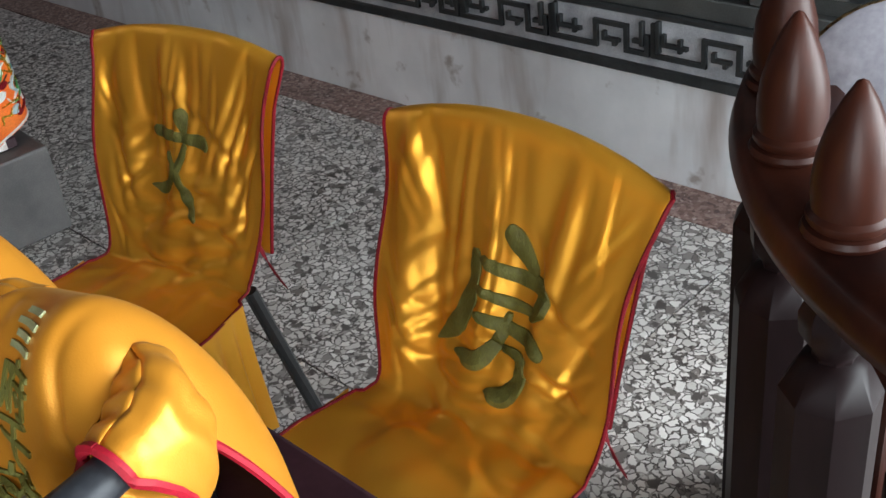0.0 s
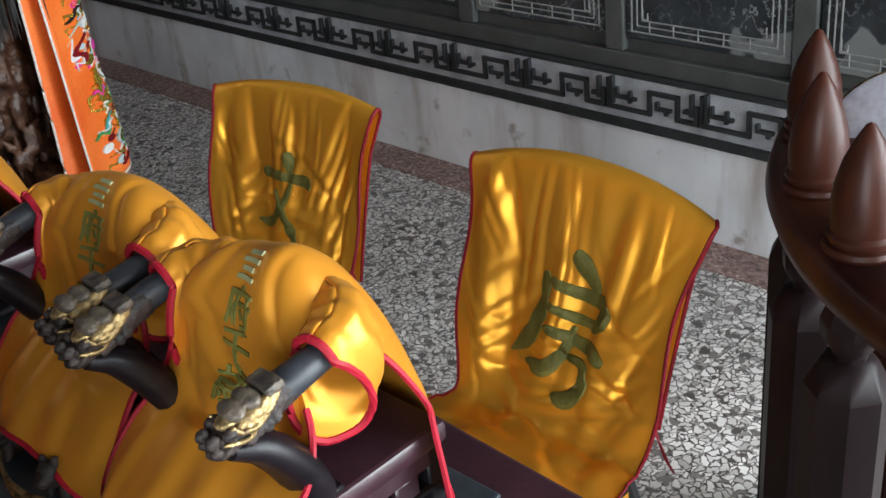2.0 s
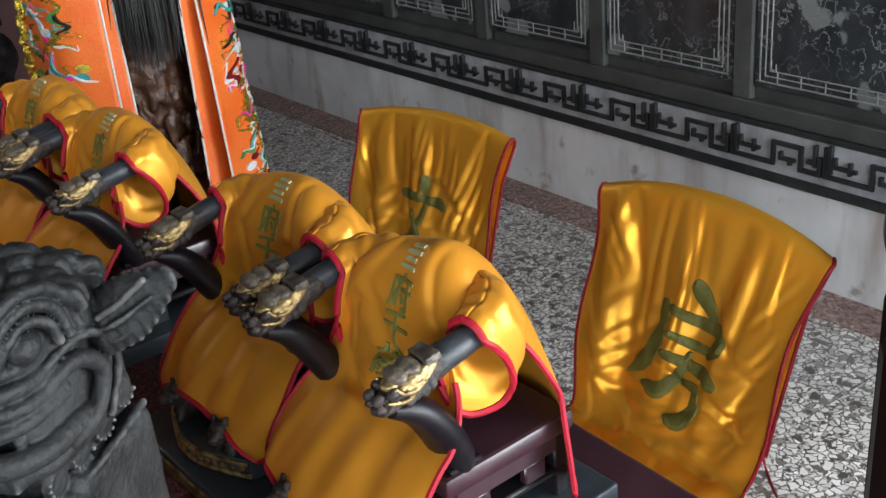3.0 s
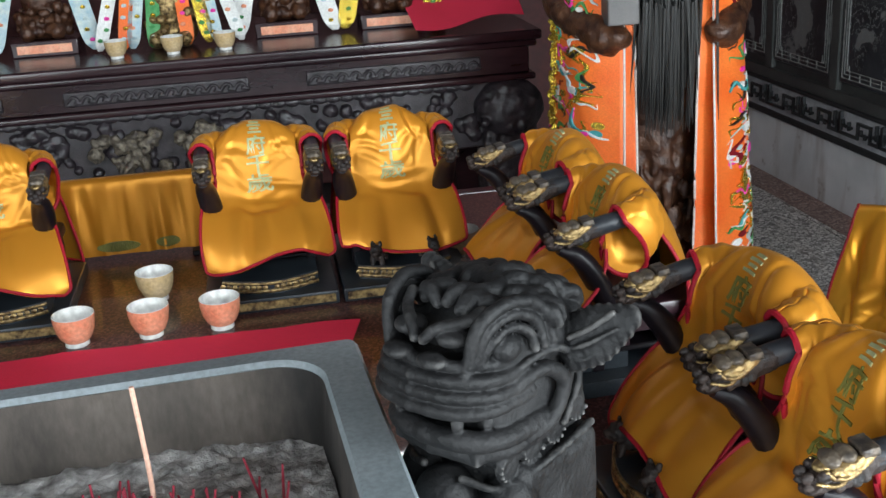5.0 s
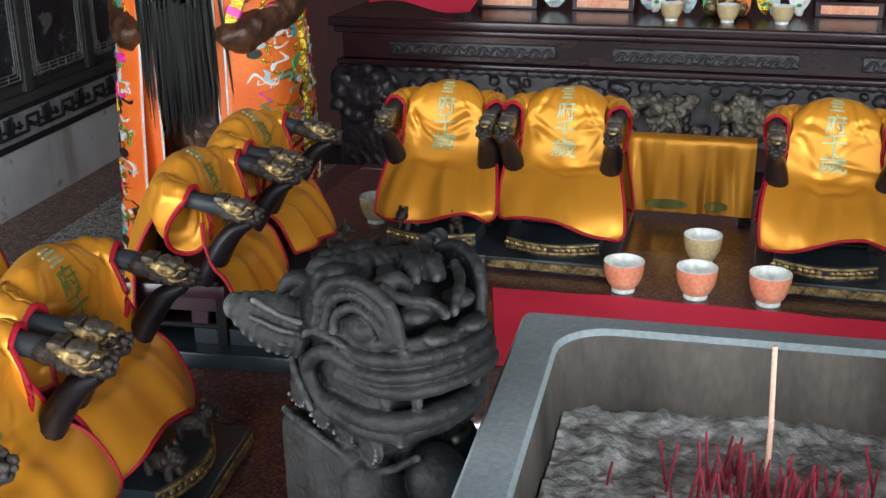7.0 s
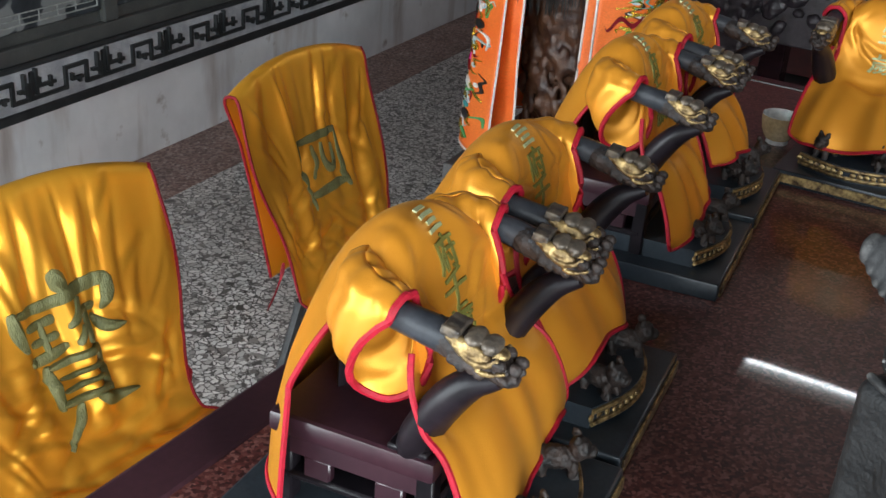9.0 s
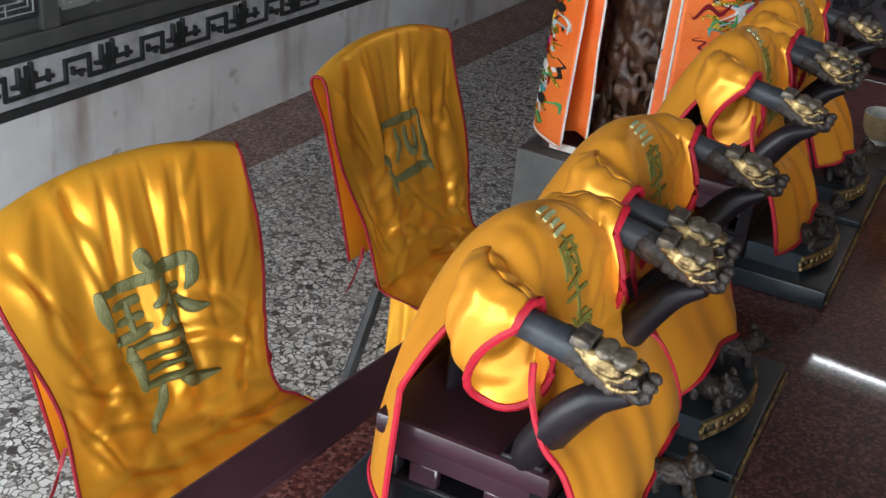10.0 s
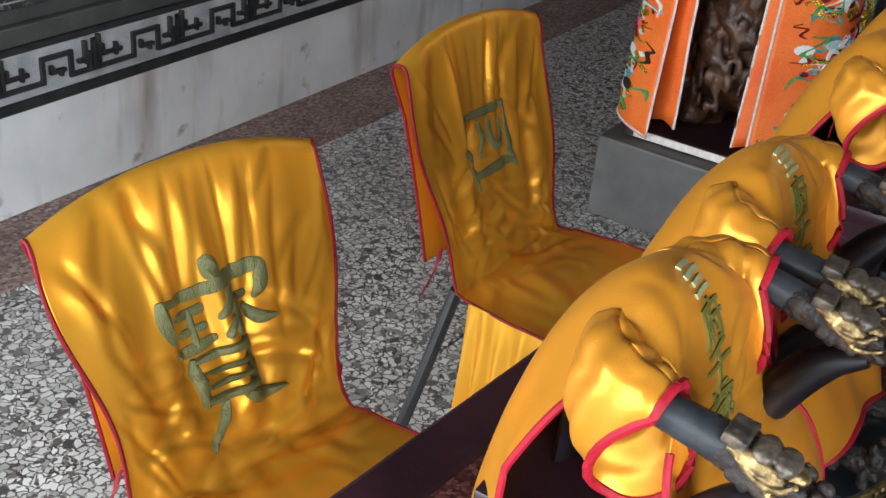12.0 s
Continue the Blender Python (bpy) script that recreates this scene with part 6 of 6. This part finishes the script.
def drum_stand():
    """A curved rail on eight-sided posts, with pointed finials on top, round a big drum."""
    CX, CY, R, LOW = 1.95, -1.51, 0.69, 0.03
    d = thing("curved_balustrade", pose(CX, CY, 0), "curved dark wooden balustrade with pointed finials and eight-sided posts", "balustrade")
    bm = bmesh.new()
    n = 40
    prof = [(r, z - LOW) for r, z in ((R - 0.115, 0.835), (R - 0.12, 0.84), (R - 0.12, 0.885), (R - 0.11, 0.892), (R - 0.012, 0.892), (R, 0.882), (R + 0.006, 0.86), (R - 0.002, 0.838), (R - 0.012, 0.832))]
    rings = []
    for k in range(n + 1):
        a = radians(104 + 76 * k / n)
        rings.append([bm.verts.new((r * math.cos(a), r * math.sin(a), z)) for r, z in prof])
    for p, q in zip(rings, rings[1:]):
        for k in range(len(prof)):
            bm.faces.new((p[k], p[(k + 1) % len(prof)], q[(k + 1) % len(prof)], q[k]))
    bm.faces.new(rings[0]), bm.faces.new(list(reversed(rings[-1])))
    bmesh.ops.recalc_face_normals(bm, faces=bm.faces[:])
    part("rail", bm, "brown_wood", d, "thick curved red-brown wooden rail")
    post = lathe(bmesh.new(), [(0.0, 0.0), (0.052, 0.0), (0.052, 0.675), (0.034, 0.712), (0.022, 0.718), (0.022, 0.724), (0.036, 0.745), (0.038, 0.77), (0.030, 0.792), (0.026, 0.8018)], 8)
    pm = mesh_of("post", post, "post_wood")
    fin = lathe(bmesh.new(), [(0.89 * r, 0.8922 + 0.76 * (z - 0.8922) - LOW) for r, z in ((0.0, 0.8922), (0.046, 0.8922), (0.049, 0.899), (0.046, 0.906), (0.040, 0.908), (0.044, 0.915), (0.044, 0.922), (0.039, 0.928), (0.041, 0.945), (0.041, 0.970), (0.038, 1.000), (0.030, 1.035), (0.017, 1.070), (0.006, 1.092), (0.0, 1.096))], 28)
    fm = mesh_of("finial", fin, "brown_wood")
    for k in range(5):
        a = radians(114 + 15 * k)
        part("post", pm, None, d, "dark eight-sided post", m=pose((R - 0.05) * math.cos(a), (R - 0.05) * math.sin(a), 0, 0, 0, math.degrees(a) + 22.5))
        part("finial", fm, None, d, "turned pointed finial", m=pose((R - 0.05) * math.cos(a), (R - 0.05) * math.sin(a), 0))
    tilt = Vector((-0.75, -0.30, 0.5)).to_track_quat("Z", "Y").to_matrix().to_4x4()
    g = thing("drum", Matrix.Translation((1.74, -1.05, 0.84)) @ tilt, "small wooden temple drum with a pale stretched skin", "drum")
    part("shell", lathe(bmesh.new(), [(0.0, -0.16), (0.105, -0.16), (0.13, -0.10), (0.132, -0.05), (0.124, 0.0)], 48), "brown_wood", g)
    part("skin", lathe(bmesh.new(), [(0.128, -0.02), (0.126, 0.002), (0.118, 0.007), (0.0, 0.010)], 48), "skin", g, "pale grey drum skin")
    part("tack_band", lathe(bmesh.new(), [(0.132, -0.026), (0.134, -0.022), (0.132, -0.018), (0.128, -0.0165)], 48), "gilt", g)
    b = thing("drum_cradle", pose(1.80, -1.02, 0), "stepped dark wooden cradle under the drum", "drum cradle")
    part("base", boxm(-0.11, 0.13, -0.13, 0.13, 0, 0.2, 0.008, 2), "post_wood", b)
    part("column", boxm(-0.05, 0.07, -0.06, 0.06, 0.2005, 0.66, 0.008, 2), "brown_wood", b)
    part("saddle", boxm(-0.08, 0.10, -0.10, 0.10, 0.6605, 0.745, 0.01, 2), "brown_wood", b)


# ---------------------------------------------------------------- place all


def lamps():
    # west tube mirrors in the granite; the east one is added as its pair
    for k, x in enumerate((-0.53, 0.79)):
        t = thing("tube_lamp", pose(x, 2.62, 2.62), "lit white fluorescent tube under the altar canopy", "lamp", "tube lamps")
        m = bpy.data.materials.get("lit_tube")
        if not m:
            m, nt, p = nodes_of("lit_tube")
            p.inputs["Emission Color"].default_value, p.inputs["Emission Strength"].default_value = (0.82, 0.94, 1.0, 1), 7.0
            M["lit_tube"] = m
        part("tube", sweep(bmesh.new(), [(-0.59, 0, 0), (0.59, 0, 0)], 0.011, 12), "lit_tube", t)
        part("fitting", boxm(-0.61, 0.61, -0.03, 0.03, 0.02, 0.06, 0.004), "porcelain", t)
        part("hanger", boxm(-0.01, 0.01, -0.01, 0.01, 0.0605, HIGH - 2.62, 0), "black_metal", t)
        area("tube_light", (x, 2.612, 2.601), (x, 0.0, 0.9), 1.16, 0.010, 2, (0.93, 0.97, 1.0))


hall()
offering_table()
AY, AZ = altar_table()
chair(pose(1.475, -0.688, 0, 0, 0, -88), "fang", 1, "chair under a golden satin cover embroidered with a green character", wide=0.218, fat=0.95, size=0.20, spot=0.6)
chair(pose(1.462, 0.008, 0, 0, 0, -77), "wen", 2, "chair under a creased golden satin cover, green character on its back", wide=0.200, arch=0.022, size=0.165, fat=1.0)
chair(pose(-1.485, -0.13, 0, 0, 0, 92), "si", 3, "golden satin covered chair with a framed green character", wide=0.213, tall=0.03, size=0.14, thread="thread_mid", fat=1.15, spot=0.50)
chair(pose(-1.40, -0.845, 0, 0, 0, 88), "bao", 4, "golden satin covered chair with a dense green character", wide=0.222, tall=0.012, size=0.20, thread="thread_mid", fat=1.0, spot=0.58)
for k, (x, lions) in enumerate(((-0.495, 1), (-0.264, 0), (0.21, 0), (0.455, 1))):
    throne(pose(x, 0.235, TOP), 10 + k, lions, label="small black throne draped in yellow satin, facing the hall's entrance")
for k, (x, y) in enumerate(((-0.665, -1.03), (-0.70, -0.785), (-0.745, -0.35), (-0.775, -0.095))):
    throne(pose(x, y, TOP, 0, 0, 96.5), 20 + k, 1, reach=0.14, label="small black dragon-armed throne under a yellow satin bib")
for k, (x, y) in enumerate(((0.772, -0.957), (0.768, -0.713), (0.729, -0.312), (0.720, -0.067))):
    throne(pose(x, y, TOP, 0, 0, -87), 30 + k, 1, label="small black dragon-armed throne under a yellow satin bib")
burner()
red_table_cloth()
draped_stool()
for x, y, g in ((-0.123, 0.0, "coral"), (0.0, 0.0, "coral"), (0.12, 0.0, "coral")):
    cup(pose(x, y, TOP), g, "coral-glazed porcelain tea cup with white rim", "cups on the table")
cup(pose(0.0, 0.17, TOP), "tan_glaze", "tan-glazed porcelain tea cup with white rim", "cups on the table")
cup(pose(0.585, 0.215, TOP), "tan_glaze", "tan-glazed porcelain cup beside the thrones", "cups on the table")
cup(pose(-0.66, 0.25, TOP), "tan_glaze", "tan-glazed porcelain cup beside the thrones", "cups on the table")
guardian(1, pose(1.40, 1.43, 0, 0, 0, -4))
guardian(-1, pose(-1.53, 1.29, 0, 0, 0, 4))
altar_figures(AY, AZ)
drum_stand()
lamps()
floor()
